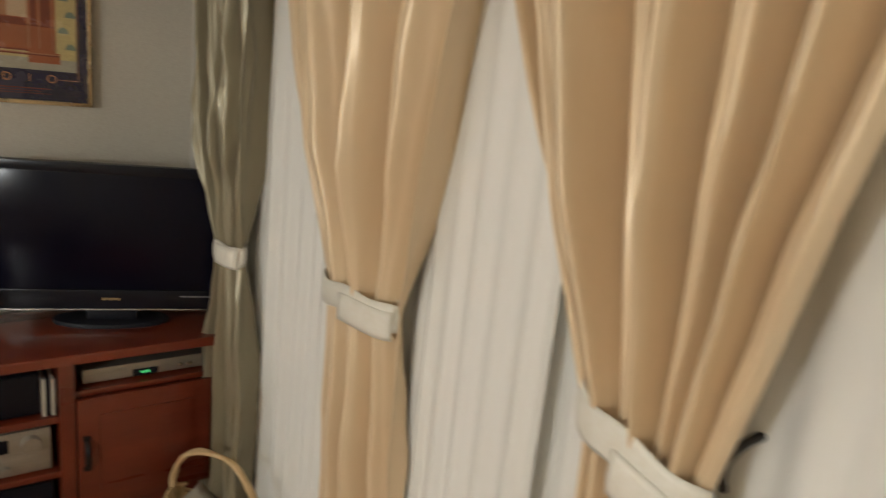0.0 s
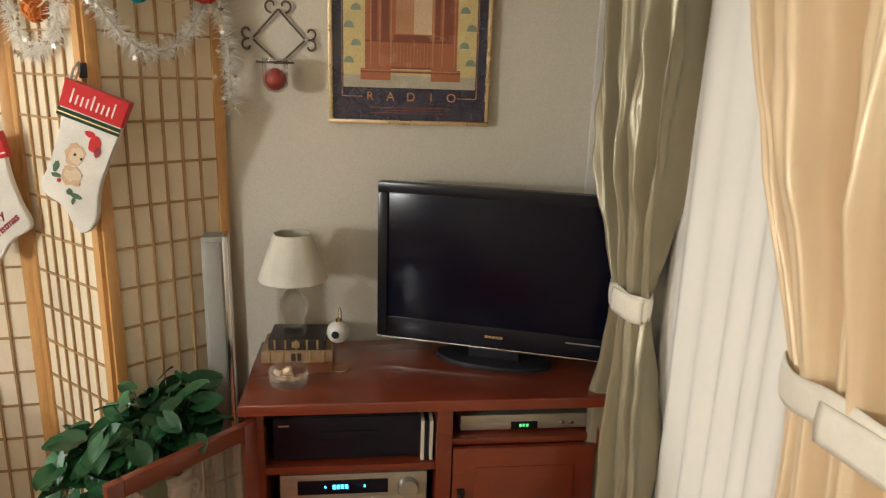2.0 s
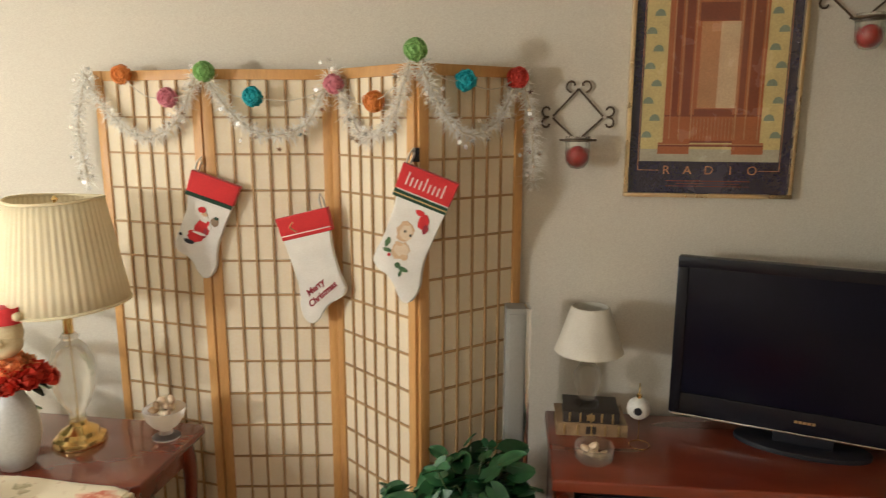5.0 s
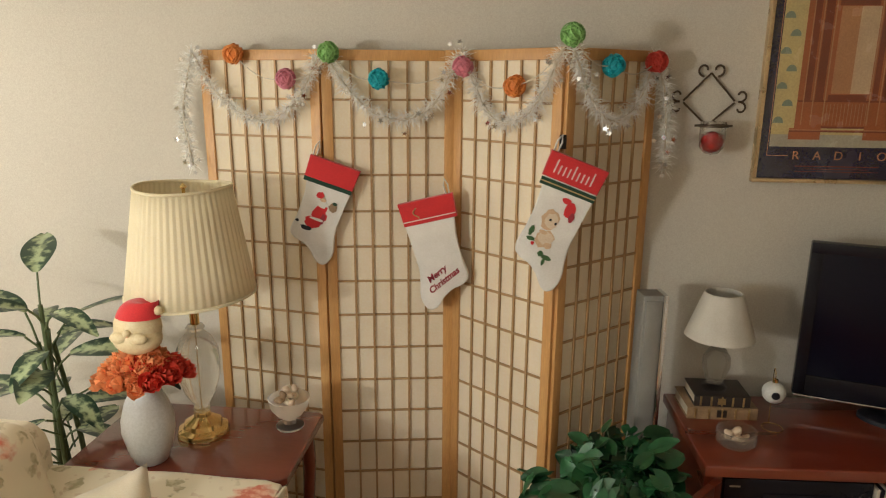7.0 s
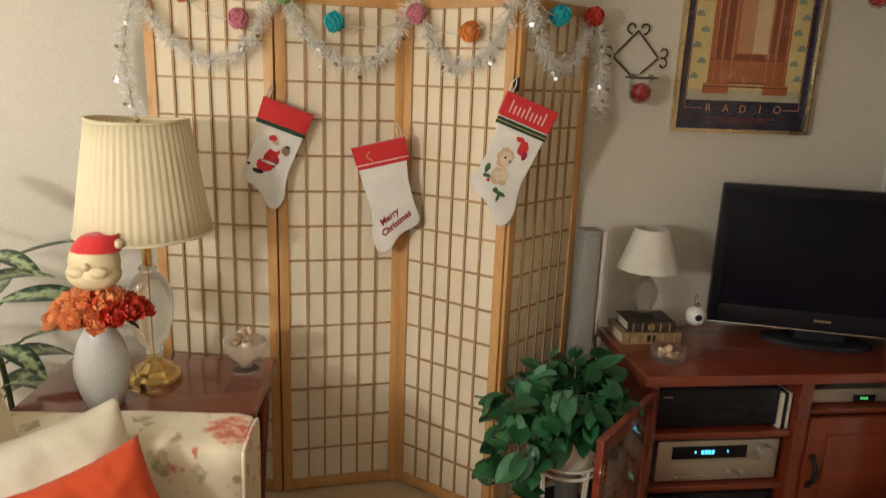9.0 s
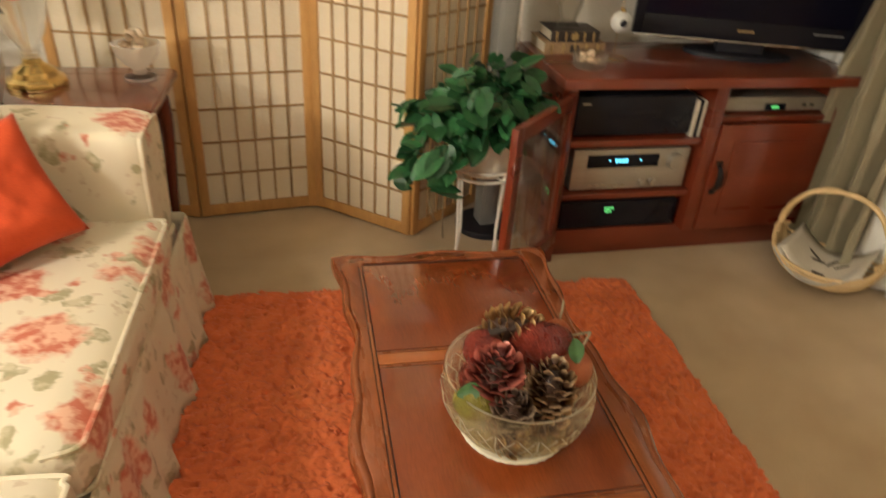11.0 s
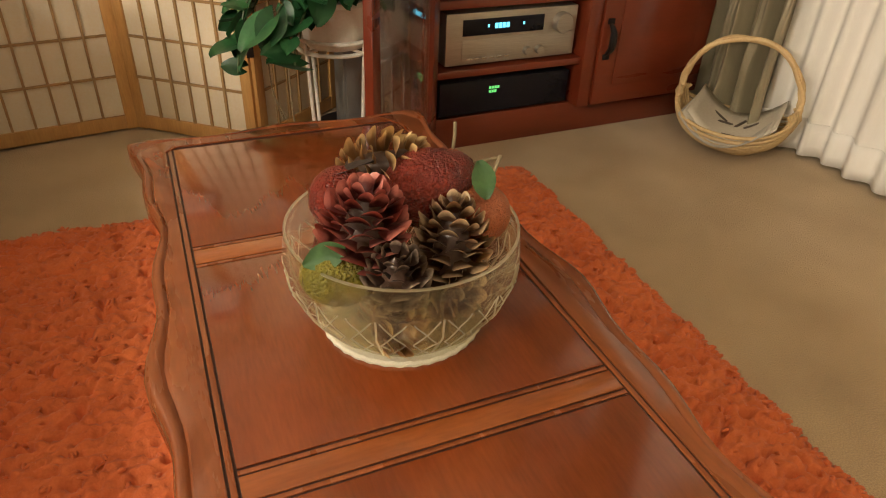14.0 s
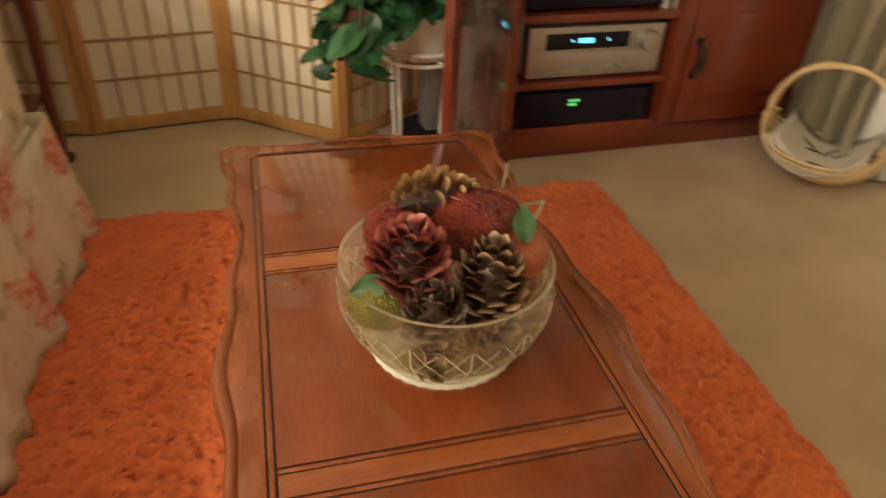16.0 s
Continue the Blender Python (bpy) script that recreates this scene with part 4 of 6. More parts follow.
boxes("display", GREEN_GLOW, dv, *[(0.780 + 0.010 * i, 0.787 + 0.010 * i, 0.0555, 0.0563, 0.540, 0.549) for i in range(3)], bevel=0)
boxes("disc_tray", SILVER, dv, (0.64, 0.74, 0.0575, 0.0595, 0.556, 0.568), bevel=0.001)
boxes("button", CHROME, dv, (0.90, 0.915, 0.056, 0.0598, 0.545, 0.555), (0.93, 0.945, 0.056, 0.0598, 0.545, 0.555), bevel=0.001)

# television
tv = thing("television", "black flat-screen television on its stand, switched off", "television", (0.755, 3.165, CH), -17.0)
TW = 0.755
bm = bmesh.new()
box(bm, 0, TW, 0.0, 0.035, 0.05, 0.552, bevel=0.006)
box(bm, 0.08, TW - 0.08, 0.03, 0.085, 0.12, 0.48, bevel=0.02)
part("case", bm, BLACK, tv)
boxes("screen", SCREEN, tv, (0.035, TW - 0.035, -0.002, 0.002, 0.125, 0.517), bevel=0.001)
boxes("bezel", BLACK, tv, (0.0, TW, -0.008, -0.0005, 0.52, 0.552), (0.0, 0.032, -0.008, -0.0005, 0.055, 0.52), (TW - 0.032, TW, -0.008, -0.0005, 0.055, 0.52), (0.032, TW - 0.032, -0.008, -0.0005, 0.055, 0.122), bevel=0.003)
boxes("trim_strip", CHROME, tv, (0.004, TW - 0.004, -0.0095, -0.004, 0.049, 0.0545), bevel=0.001)
boxes("badge", GILT, tv, *[(0.352 + 0.0115 * i, 0.361 + 0.0115 * i, -0.0092, -0.0082, 0.086, 0.094) for i in range(5)], bevel=0)
boxes("label_print", GREY, tv, (0.60, 0.70, -0.0088, -0.0082, 0.098, 0.102), bevel=0)
bm = bmesh.new()
box(bm, 0.30, 0.46, 0.005, 0.06, 0.012, 0.07, bevel=0.004)
prism(bm, [(0.377 + 0.185 * math.cos(a), 0.025 + 0.085 * math.sin(a)) for a in [2 * math.pi * i / 40 for i in range(40)]], 0.0, 0.014, bevel=0.004)
part("stand", bm, MATT_BLACK, tv, "black oval stand")

# books, lamp and small things on the cabinet
def book(label, x, y, z, w, d, h, cover, rz):
    bk = thing("book", label, "book", (x, y, z), rz, group="books under the lamp")
    boxes("cover", cover, bk, (0, w, 0, d, 0, 0.004), (0, w, 0, d, h - 0.004, h), (0, w, 0, 0.006, 0.004, h - 0.004), bevel=0.0015)
    boxes("pages", PAGES, bk, (0.004, w - 0.004, 0.007, d - 0.004, 0.004, h - 0.004), bevel=0)
    for i in range(5):
        xx = w * (0.1 + 0.19 * i)
        boxes("spine_band", GILT, bk, (xx, xx + 0.006, -0.002, 0.001, 0.003, h - 0.003), bevel=0.001)
    boxes("spine_label", GILT if cover is BOOK_BLACK else BOOK_BLACK, bk, (w * 0.42, w * 0.56, -0.0015, 0.001, 0.008, h - 0.008), bevel=0)
    return bk


book("thick tan leather book lying on the cabinet", 0.405, 3.045, CH, 0.215, 0.15, 0.040, BOOK_TAN, 3)
book("black leather book with gilt bands on a tan book", 0.425, 3.055, CH + 0.040, 0.170, 0.13, 0.036, BOOK_BLACK, 1)
sl = thing("table_lamp", "small glass table lamp with a cream shade on books", "lamp", (0.497, 3.115, CH + 0.076))
bm = bmesh.new()
lathe(bm, [(0.036, 0.0), (0.038, 0.010), (0.024, 0.022), (0.030, 0.042), (0.042, 0.078), (0.041, 0.106), (0.025, 0.134), (0.012, 0.148), (0.010, 0.166)], 28, flute=lambda a, z: 1 + 0.03 * math.cos(12 * a))
part("base", bm, THIN_GLASS, sl, "clear moulded glass base")
bm = bmesh.new()
lathe(bm, [(0.008, 0.148), (0.009, 0.18), (0.007, 0.21), (0.007, 0.24)], 16)
part("socket", bm, BRASS, sl)
bm = bmesh.new()
lathe(bm, [(0.104, 0.178), (0.103, 0.181), (0.057, 0.317), (0.055, 0.319), (0.052, 0.319), (0.100, 0.180), (0.104, 0.178)], 64, flute=lambda a, z: 1 + 0.018 * abs(math.cos(4 * a)))
part("shade", bm, WHITE_SHADE, sl, "cream cloth cone shade")
orn = thing("hanging_ornament", "white glass ball hanging from a thin wire stand", "ornament", (0.650, 3.015, CH))
bm = bmesh.new()
tube(bm, [(0.030 * math.cos(a), 0.030 * math.sin(a), 0.0015) for a in [2 * math.pi * i / 30 for i in range(30)]], 0.0014, 6, closed=True)
tube(bm, spline([(0.0, 0.030, 0.0015), (0.0, 0.034, 0.10), (-0.002, 0.033, 0.168), (-0.006, 0.018, 0.188), (-0.008, 0.003, 0.178), (-0.008, 0.0, 0.160)], 6), 0.0014, 6)
part("wire_stand", bm, BRASS, orn)
bm = bmesh.new()
ball(bm, (-0.008, 0.0, 0.118), 0.034, 3)
part("glass_ball", bm, CERAMIC, orn, "pearly white ball")
bm = bmesh.new()
for r_, z_ in ((0.012, 0.004), (0.006, 0.0055)):
    lathe(bm, [(r_, 0), (r_ * 0.8, z_), (0, z_)], 18)
mk = part("painted_spot", bm, MATT_BLACK, orn, "dark painted spot")
mk.matrix_basis = pose(-0.008 - 0.006, -0.0325, 0.120, 90, 0, -8)
bm = bmesh.new()
lathe(bm, [(0.008, 0), (0.008, 0.01), (0.003, 0.012)], 12, (-0.008, 0, 0.151))
part("cap", bm, BRASS, orn)
dish = thing("glass_dish", "round clear glass dish on the cabinet", "dish", (0.510, 2.905, CH))
bm = bmesh.new()
lathe(bm, [(0.0, 0.0), (0.044, 0.0), (0.055, 0.010), (0.056, 0.046), (0.052, 0.047), (0.050, 0.012), (0.040, 0.006), (0.0, 0.006)], 28)
part("bowl", bm, THIN_GLASS, dish)
r = random.Random(3)
for i in range(11):
    a, q = r.uniform(0, 6.28), r.uniform(0, 0.032)
    bm = bmesh.new()
    ball(bm, (0, 0, 0), r.uniform(0.011, 0.017), 2, (1, 0.7, 0.55))
    for v in bm.verts:
        v.co *= 1 + 0.12 * math.sin(400 * v.co.x)
    sh = solid("sea_shell", bm, SHELL, "small tan sea shell in the glass dish", "shell", group="shells in the dish")
    sh.matrix_basis = pose(0.510 + q * math.cos(a), 2.905 + q * math.sin(a), CH + 0.018 + 0.032 * (i / 11), r.uniform(-40, 40), r.uniform(-40, 40), r.uniform(0, 360))

# loudspeaker
sp = thing("floor_speaker", "tall slim silver and grey floor loudspeaker", "loudspeaker", (0.275, 3.085, 0), 8)
bm = bmesh.new()
prism(bm, [(0.115 * math.cos(a), 0.115 * math.sin(a)) for a in [2 * math.pi * i / 36 for i in range(36)]], 0, 0.022, bevel=0.006)
part("base", bm, MATT_BLACK, sp)
boxes("cabinet_body", GREY, sp, (-0.036, 0.036, -0.035, 0.04, 0.022, 1.06), bevel=0.006)
boxes("grille", GREY, sp, (-0.028, 0.020, -0.041, -0.035, 0.06, 1.045), bevel=0.003)
boxes("side_trim", CHROME, sp, (0.024, 0.040, -0.041, 0.038, 0.03, 1.062), bevel=0.004)


# ---- wall things ----
poster = thing("framed_poster", "framed art deco poster of a brown tower in gold frame", "poster", (0.594, 3.31, 1.380))
PW, PH = 0.504, 0.74
boxes("poster_frame", FRAME_GOLD, poster, (0, PW, -0.03, 0, 0, 0.013), (0, PW, -0.03, 0, PH - 0.013, PH), (0, 0.013, -0.03, 0, 0.013, PH - 0.013), (PW - 0.013, PW, -0.03, 0, 0.013, PH - 0.013), bevel=0.003)
boxes("mat_board", NAVY, poster, (0.013, PW - 0.013, -0.014, -0.002, 0.013, PH - 0.013), bevel=0)


def ink(name, c, rough=0.25):
    return mat(name, c, tuple(v * 0.85 for v in c), rough, coat=0.8, scale=14, bump=0)


def art(name, material, layer, *rects):
    y = -0.014 - 0.0006 * layer
    for a, b, c, d in rects:
        boxes(name, material, poster, (a, b, y, y + 0.0005, c, d), bevel=0)


YEL, BRN, RUST, TANW, PALE, TEAL, SAND = (ink("ink_yellow", (0.58, 0.46, 0.20)), ink("ink_brown", (0.20, 0.05, 0.025)), ink("ink_rust", (0.36, 0.11, 0.04)), ink("ink_tan", (0.46, 0.22, 0.10)),
                                          ink("ink_pale", (0.60, 0.42, 0.25)), ink("ink_sage", (0.22, 0.26, 0.18)), ink("ink_sand", (0.42, 0.38, 0.28)))
art("picture_sky", YEL, 1, (0.045, PW - 0.045, 0.135, PH - 0.045))
art("picture_ground", SAND, 2, (0.045, PW - 0.045, 0.112, 0.150))
art("tower", RUST, 3, (0.112, 0.398, 0.170, PH - 0.05), (0.098, 0.192, 0.135, 0.170), (0.318, 0.410, 0.135, 0.170))
art("tower_shade", BRN, 4, (0.132, 0.150, 0.255, PH - 0.05), (0.162, 0.186, 0.255, PH - 0.05), (0.328, 0.344, 0.255, PH - 0.05), (0.356, 0.384, 0.255, PH - 0.05),
    (0.200, 0.312, 0.255, 0.272), (0.200, 0.312, 0.532, 0.585), (0.112, 0.398, 0.250, 0.255), (0.098, 0.410, 0.158, 0.163), (0.192, 0.318, 0.170, 0.176))
art("tower_line", TANW, 5, (0.128, 0.131, 0.18, PH - 0.05), (0.156, 0.159, 0.18, PH - 0.05), (0.190, 0.194, 0.18, PH - 0.05), (0.320, 0.324, 0.18, PH - 0.05), (0.350, 0.353, 0.18, PH - 0.05), (0.388, 0.391, 0.18, PH - 0.05),
    (0.098, 0.410, 0.163, 0.166), *[(0.20 + 0.0105 * i, 0.2015 + 0.0105 * i, 0.18, 0.245) for i in range(12)])
art("tower_door", TANW, 6, (0.206, 0.262, 0.275, 0.530))
art("tower_door_light", PALE, 6, (0.262, 0.318, 0.275, 0.530))
art("tower_window", ink("ink_amber", (0.62, 0.32, 0.09)), 6, (0.206, 0.312, 0.590, 0.66))
for side in (0, 1):
    for i in range(9):
        x = (0.062 if side == 0 else 0.442) + 0.022 * (i % 2) * (1 if side == 0 else -1)
        pts = [(x + 0.016 * math.cos(math.pi * k / 8), 0.185 + 0.052 * i + 0.02 * math.sin(math.pi * k / 8)) for k in range(9)]
        bm = bmesh.new()
        prism(bm, pts, 0.0152, 0.0157, Matrix.Rotation(radians(90), 4, "X"))
        part("tree_shape", bm, TEAL, poster)
for i, ch in enumerate("RADIO"):
    text("letter", ch, 0.038, TANW, poster, Matrix.Translation((0.128 + 0.064 * i, -0.0151, 0.084)) @ Matrix.Rotation(radians(90), 4, "X"), "tan poster letter")
art("letter_rule", TANW, 1, (0.040, 0.106, 0.083, 0.085), (0.402, PW - 0.040, 0.083, 0.085), (0.040, 0.042, 0.085, PH - 0.045), (PW - 0.042, PW - 0.040, 0.085, PH - 0.045))
art("small_print", BRN, 1, (0.13, 0.38, 0.050, 0.053), (0.16, 0.35, 0.042, 0.044), (0.13, 0.38, 0.034, 0.036))


def scroll(bm, cx, cz, r, start, turn, y=0.0):
    """A curl of flat iron."""
    pts = []
    for i in range(22):
        t = i / 21
        a = start + turn * t * 4.9
        rr = r * (1 - 0.62 * t)
        pts.append((cx + rr * math.cos(a), y, cz + rr * math.sin(a)))
    tube(bm, pts, 0.0032, 6)


def sconce():
    sc = thing("wall_sconce", "bronze iron scroll sconce with glass cup and red ball", "sconce", (0.443, 3.31, 1.60), group="wall sconces")
    y = -0.012
    bm = bmesh.new()
    a = 0.078
    for p, q in (((-a, 0.03), (0, 0.115)), ((a, 0.03), (0, 0.115)), ((-a, 0.025), (-0.012, -0.036)), ((a, 0.025), (0.012, -0.036))):
        tube(bm, [(p[0], y, p[1]), (q[0], y, q[1])], 0.0032, 6)
    for sx in (-1, 1):
        scroll(bm, sx * 0.021, 0.125, 0.021, math.radians(270 if sx > 0 else 270), sx * 1.0, y)
        scroll(bm, sx * (a + 0.018), 0.047, 0.020, math.radians(250 if sx > 0 else 290), sx * 1.0, y)
        scroll(bm, sx * (a + 0.018), 0.008, 0.020, math.radians(110 if sx > 0 else 70), -sx * 1.0, y)
    tube(bm, [(0, y, -0.036), (0, -0.05, -0.044), (0, -0.09, -0.044)], 0.004, 6)
    box(bm, -0.008, 0.008, -0.014, 0.0, -0.046, -0.034, bevel=0.002)
    part("scrollwork", bm, IRON, sc)
    bm = bmesh.new()
    tube(bm, [(0.045 * math.cos(t), -0.09 + 0.045 * math.sin(t), -0.042) for t in [2 * math.pi * i / 28 for i in range(28)]], 0.0035, 6, closed=True)
    tube(bm, [(-0.056, -0.09, -0.042), (0.056, -0.09, -0.042)], 0.0035, 6)
    part("ring_shelf", bm, IRON, sc)
    bm = bmesh.new()
    lathe(bm, [(0.038, -0.03), (0.0385, -0.08), (0.036, -0.108), (0.022, -0.126), (0.0, -0.131), (0.0, -0.128), (0.020, -0.123), (0.0335, -0.106), (0.0362, -0.08), (0.036, -0.03)], 28, (0, -0.09, 0))
    part("glass_cup", bm, GLASS, sc, "clear glass votive cup")
    bm = bmesh.new()
    ball(bm, (0, -0.09, -0.092), 0.0335, 3)
    part("red_ball", bm, RED_GLASS, sc, "shiny red ball in the cup")
    return sc


s1 = sconce()
copy_thing(s1, pose(1.238, 3.31, 1.945))


# ---- rug ----
RX0, RX1, RY0, RY1 = -0.92, 0.665, 0.55, 2.665
rug = thing("shag_rug", "orange long-pile shag rug on the carpet", "rug")
bm = bmesh.new()
box(bm, RX0 + 0.012, RX1 - 0.012, RY0 + 0.012, RY1 - 0.012, 0.0, 0.003)
part("backing", bm, SHAG, rug)
rnd = random.Random(11)


def pile_height(x, y):
    """Matted long pile: rounded locks of wool, creased between, with a few deep pits."""
    wx, wy = 0.012 * noise.noise(Vector((x * 22, y * 22, 2.0))), 0.012 * noise.noise(Vector((x * 22, y * 22, 8.0)))
    d = noise.voronoi(Vector(((x + wx) * 42, (y + wy) * 66, 0.0)))[0]
    lock = min(1.0, (d[1] - d[0]) * 1.9) ** 0.6
    big = noise.noise(Vector((x * 9, y * 13, 0.0)))
    fine = noise.noise(Vector((x * 110, y * 140, 9.0)))
    pit = max(0.0, noise.noise(Vector((x * 38 + 3, y * 66, 1.0))) - 0.17)
    edge = min(x - RX0, RX1 - x, y - RY0, RY1 - y)
    k = min(1.0, max(0.0, (edge + 0.010 * fine + 0.012 * big) / 0.028)) ** 0.5
    return 0.004 + k * max(0.004, 0.017 + 0.006 * big + 0.0115 * lock + 0.002 * fine - 0.09 * pit)


step = 0.0047
nx, ny = int((RX1 - RX0) / step), int((RY1 - RY0) / step)
verts = [(RX0 + i * step, RY0 + j * step - 0.006 * noise.noise(Vector((i * step * 30, j * step * 45, 3.0))), pile_height(RX0 + i * step, RY0 + j * step)) for j in range(ny + 1) for i in range(nx + 1)]
faces = [(j * (nx + 1) + i, j * (nx + 1) + i + 1, (j + 1) * (nx + 1) + i + 1, (j + 1) * (nx + 1) + i) for j in range(ny) for i in range(nx)]
# loose curled locks lying in the pile and hanging over its edge
RING = [(math.cos(2 * math.pi * k / 4), math.sin(2 * math.pi * k / 4)) for k in range(4)]
for k in range(9000):
    if k < 5000:
        x, y = rnd.uniform(RX0 + 0.01, RX1 - 0.01), rnd.uniform(RY0 + 0.01, RY1 - 0.01)
        a0 = rnd.uniform(0, 6.28)
    else:
        side = rnd.choice((0, 0, 1, 2, 2, 3))
        u, e = rnd.random(), rnd.uniform(0.0, 0.014)
        x, y, a0 = ((RX1 - e, lerp(RY0, RY1, u), 0.0), (lerp(RX0, RX1, u), RY1 - e, 1.57), (RX0 + e, lerp(RY0, RY1, u), 3.14), (lerp(RX0, RX1, u), RY0 + e, -1.57))[side]
        a0 += rnd.gauss(0, 0.6)
    z = pile_height(x, y) - 0.004
    length, rad = rnd.uniform(0.012, 0.019), rnd.uniform(0.0034, 0.0054)
    dx, dy = math.cos(a0), math.sin(a0)
    b = len(verts)
    for t, w in ((0.0, 0.9), (0.5, 1.0), (0.88, 0.75)):
        cx, cy, cz = x + dx * length * t, y + dy * length * t, max(0.003, z + length * (0.55 * t - 0.62 * t * t))
        for u, v in RING:
            verts.append((cx - dy * u * rad * w, cy + dx * u * rad * w, cz + v * rad * w * 0.8))
    verts.append((x + dx * length * 1.06, y + dy * length * 1.06, max(0.003, z - length * 0.08)))
    for q in (b, b + 4):
        faces += [(q + i, q + (i + 1) % 4, q + 4 + (i + 1) % 4, q + 4 + i) for i in range(4)]
    faces += [(b + 8 + i, b + 8 + (i + 1) % 4, b + 12) for i in range(4)]
me = bpy.data.meshes.new("shag_surface")
me.from_pydata(verts, [], faces)
me.materials.append(SHAG)
me.shade_smooth()
pile = new("shag_surface", me)
pile.parent = rug
tagged(pile, "deep orange shag pile", kind="stuff")


# ---- coffee table ----
TZ = 0.392
ct = thing("coffee_table", "reddish brown wooden coffee table with scalloped edges and inset panels", "table", (-0.030, 1.68, 0), 1.4)
TL, TR_, TF, TN = -0.268, 0.250, 0.590, -0.590


def wavy_outline():
    """Scalloped serpentine outline, with ears at the corners."""
    pts = []
    n = 40
    for i in range(n + 1):
        t = i / n
        y = lerp(TN, TF, t)
        s = 0.012 * math.cos(2 * math.pi * 2 * t) + 0.006 * math.cos(2 * math.pi * 6 * t)
        pts.append((TR_ + s - 0.012, y))
    m_ = 18
    for i in range(1, m_):
        t = i / m_
        pts.append((lerp(TR_, TL, t), TF + 0.010 * math.cos(2 * math.pi * 2 * t) - 0.004))
    for i in range(n + 1):
        t = 1 - i / n
        y = lerp(TN, TF, t)
        s = 0.012 * math.cos(2 * math.pi * 2 * t) + 0.006 * math.cos(2 * math.pi * 6 * t)
        pts.append((TL - s + 0.012, y))
    for i in range(1, m_):
        t = i / m_
        pts.append((lerp(TL, TR_, t), TN - 0.010 * math.cos(2 * math.pi * 2 * t) + 0.004))
    return pts


out = wavy_outline()
IL, IR, IF, IN = -0.214, 0.192, 0.545, -0.545
bm = bmesh.new()
prism(bm, out, TZ - 0.034, TZ - 0.008, bevel=0.007)
part("tabletop", bm, TABLE_EDGE, ct, "scalloped reddish wood top")
# raised border round the inset panels, grooves left open between
bm = bmesh.new()
n = len(out)
inner = []
for x, y in out:
    k = max(abs((x - (IL + IR) / 2) / ((IR - IL) / 2)), abs((y - (IF + IN) / 2) / ((IF - IN) / 2)))
    inner.append(((x - (IL + IR) / 2) / k + (IL + IR) / 2, (y - (IF + IN) / 2) / k + (IF + IN) / 2))
rings = []
for t, z in ((0.0, TZ - 0.010), (0.0, TZ), (0.58, TZ + 0.0004), (0.64, TZ - 0.0026), (0.72, TZ - 0.0004), (0.86, TZ + 0.0002), (0.95, TZ - 0.0030), (0.995, TZ - 0.0100)):
    rings.append([bm.verts.new((lerp(xi, xo, t), lerp(yi, yo, t), z)) for (xi, yi), (xo, yo) in zip(inner, out)])
for lo, hi in zip(rings, rings[1:]):
    for i in range(n):
        j = (i + 1) % n
        bm.faces.new((lo[i], lo[j], hi[j], hi[i]))
part("border", bm, TABLE_EDGE, ct, "raised scalloped border", smooth=50)
boxes("groove_bed", GROOVE, ct, (IL, IR, IN, IF, TZ - 0.0079, TZ - 0.0024), bevel=0, label="dark stained groove")
G = 0.0027
X_A, X_B = IL + G, IR - G
for a, b in ((X_A, X_A + 0.006), (X_B - 0.006, X_B)):
    boxes("inlay_strip", TABLE_EDGE, ct, (a, b, IN + G, IF - G, TZ - 0.0023, TZ - 0.0008), bevel=0.001)
PX0, PX1 = X_A + 0.006 + G, X_B - 0.006 - G
rows_ = [(0.222 + G, IF - 0.006 - 2 * G), (-0.152 + 0.0, 0.176 - G), (IN + 2 * G, -0.196 - G)]
for a, b in rows_:
    boxes("inset_panel", TABLE, ct, (PX0, PX1, a, b, TZ - 0.0023, TZ - 0.0005), bevel=0.0012)
for a, b in ((0.176, 0.222), (-0.196, -0.152 - G)):
    boxes("inlay_strip", TABLE_EDGE, ct, (PX0, PX1, a, a + 0.005, TZ - 0.0023, TZ - 0.0008), bevel=0.001)
    boxes("cross_band", TABLE_BAND, ct, (PX0, PX1, a + 0.005 + G * 0.8, b - 0.005 - G * 0.8, TZ - 0.0023, TZ - 0.0004), bevel=0.001)
    boxes("inlay_strip", TABLE_EDGE, ct, (PX0, PX1, b - 0.005, b, TZ - 0.0023, TZ - 0.0008), bevel=0.001)
boxes("apron", TABLE_EDGE, ct, (IL, IL + 0.02, IN, IF, TZ - 0.10, TZ - 0.034), (IR - 0.02, IR, IN, IF, TZ - 0.10, TZ - 0.034), (IL + 0.02, IR - 0.02, IF - 0.02, IF, TZ - 0.10, TZ - 0.034), (IL + 0.02, IR - 0.02, IN, IN + 0.02, TZ - 0.10, TZ - 0.034), bevel=0.003)


def cabriole(bm, x, y, sx, sy, top, r0=0.030):
    pts = spline([(x, y, top), (x + 0.022 * sx, y + 0.022 * sy, top * 0.78), (x + 0.004 * sx, y + 0.004 * sy, top * 0.35), (x + 0.004 * sx, y + 0.004 * sy, 0.04), (x + 0.028 * sx, y + 0.028 * sy, 0.012)], 5)
    tube(bm, pts, lambda t: r0 * (1 - 0.62 * min(1, t * 1.35)) + 0.006 * max(0, t - 0.8) * 5, 10)


for sx, x in ((-1, IL + 0.02), (1, IR - 0.02)):
    for sy, y in ((-1, IN + 0.02), (1, IF - 0.02)):
        bm = bmesh.new()
        cabriole(bm, x, y, sx, sy, TZ - 0.05)
        part("leg", bm, TABLE_EDGE, ct)

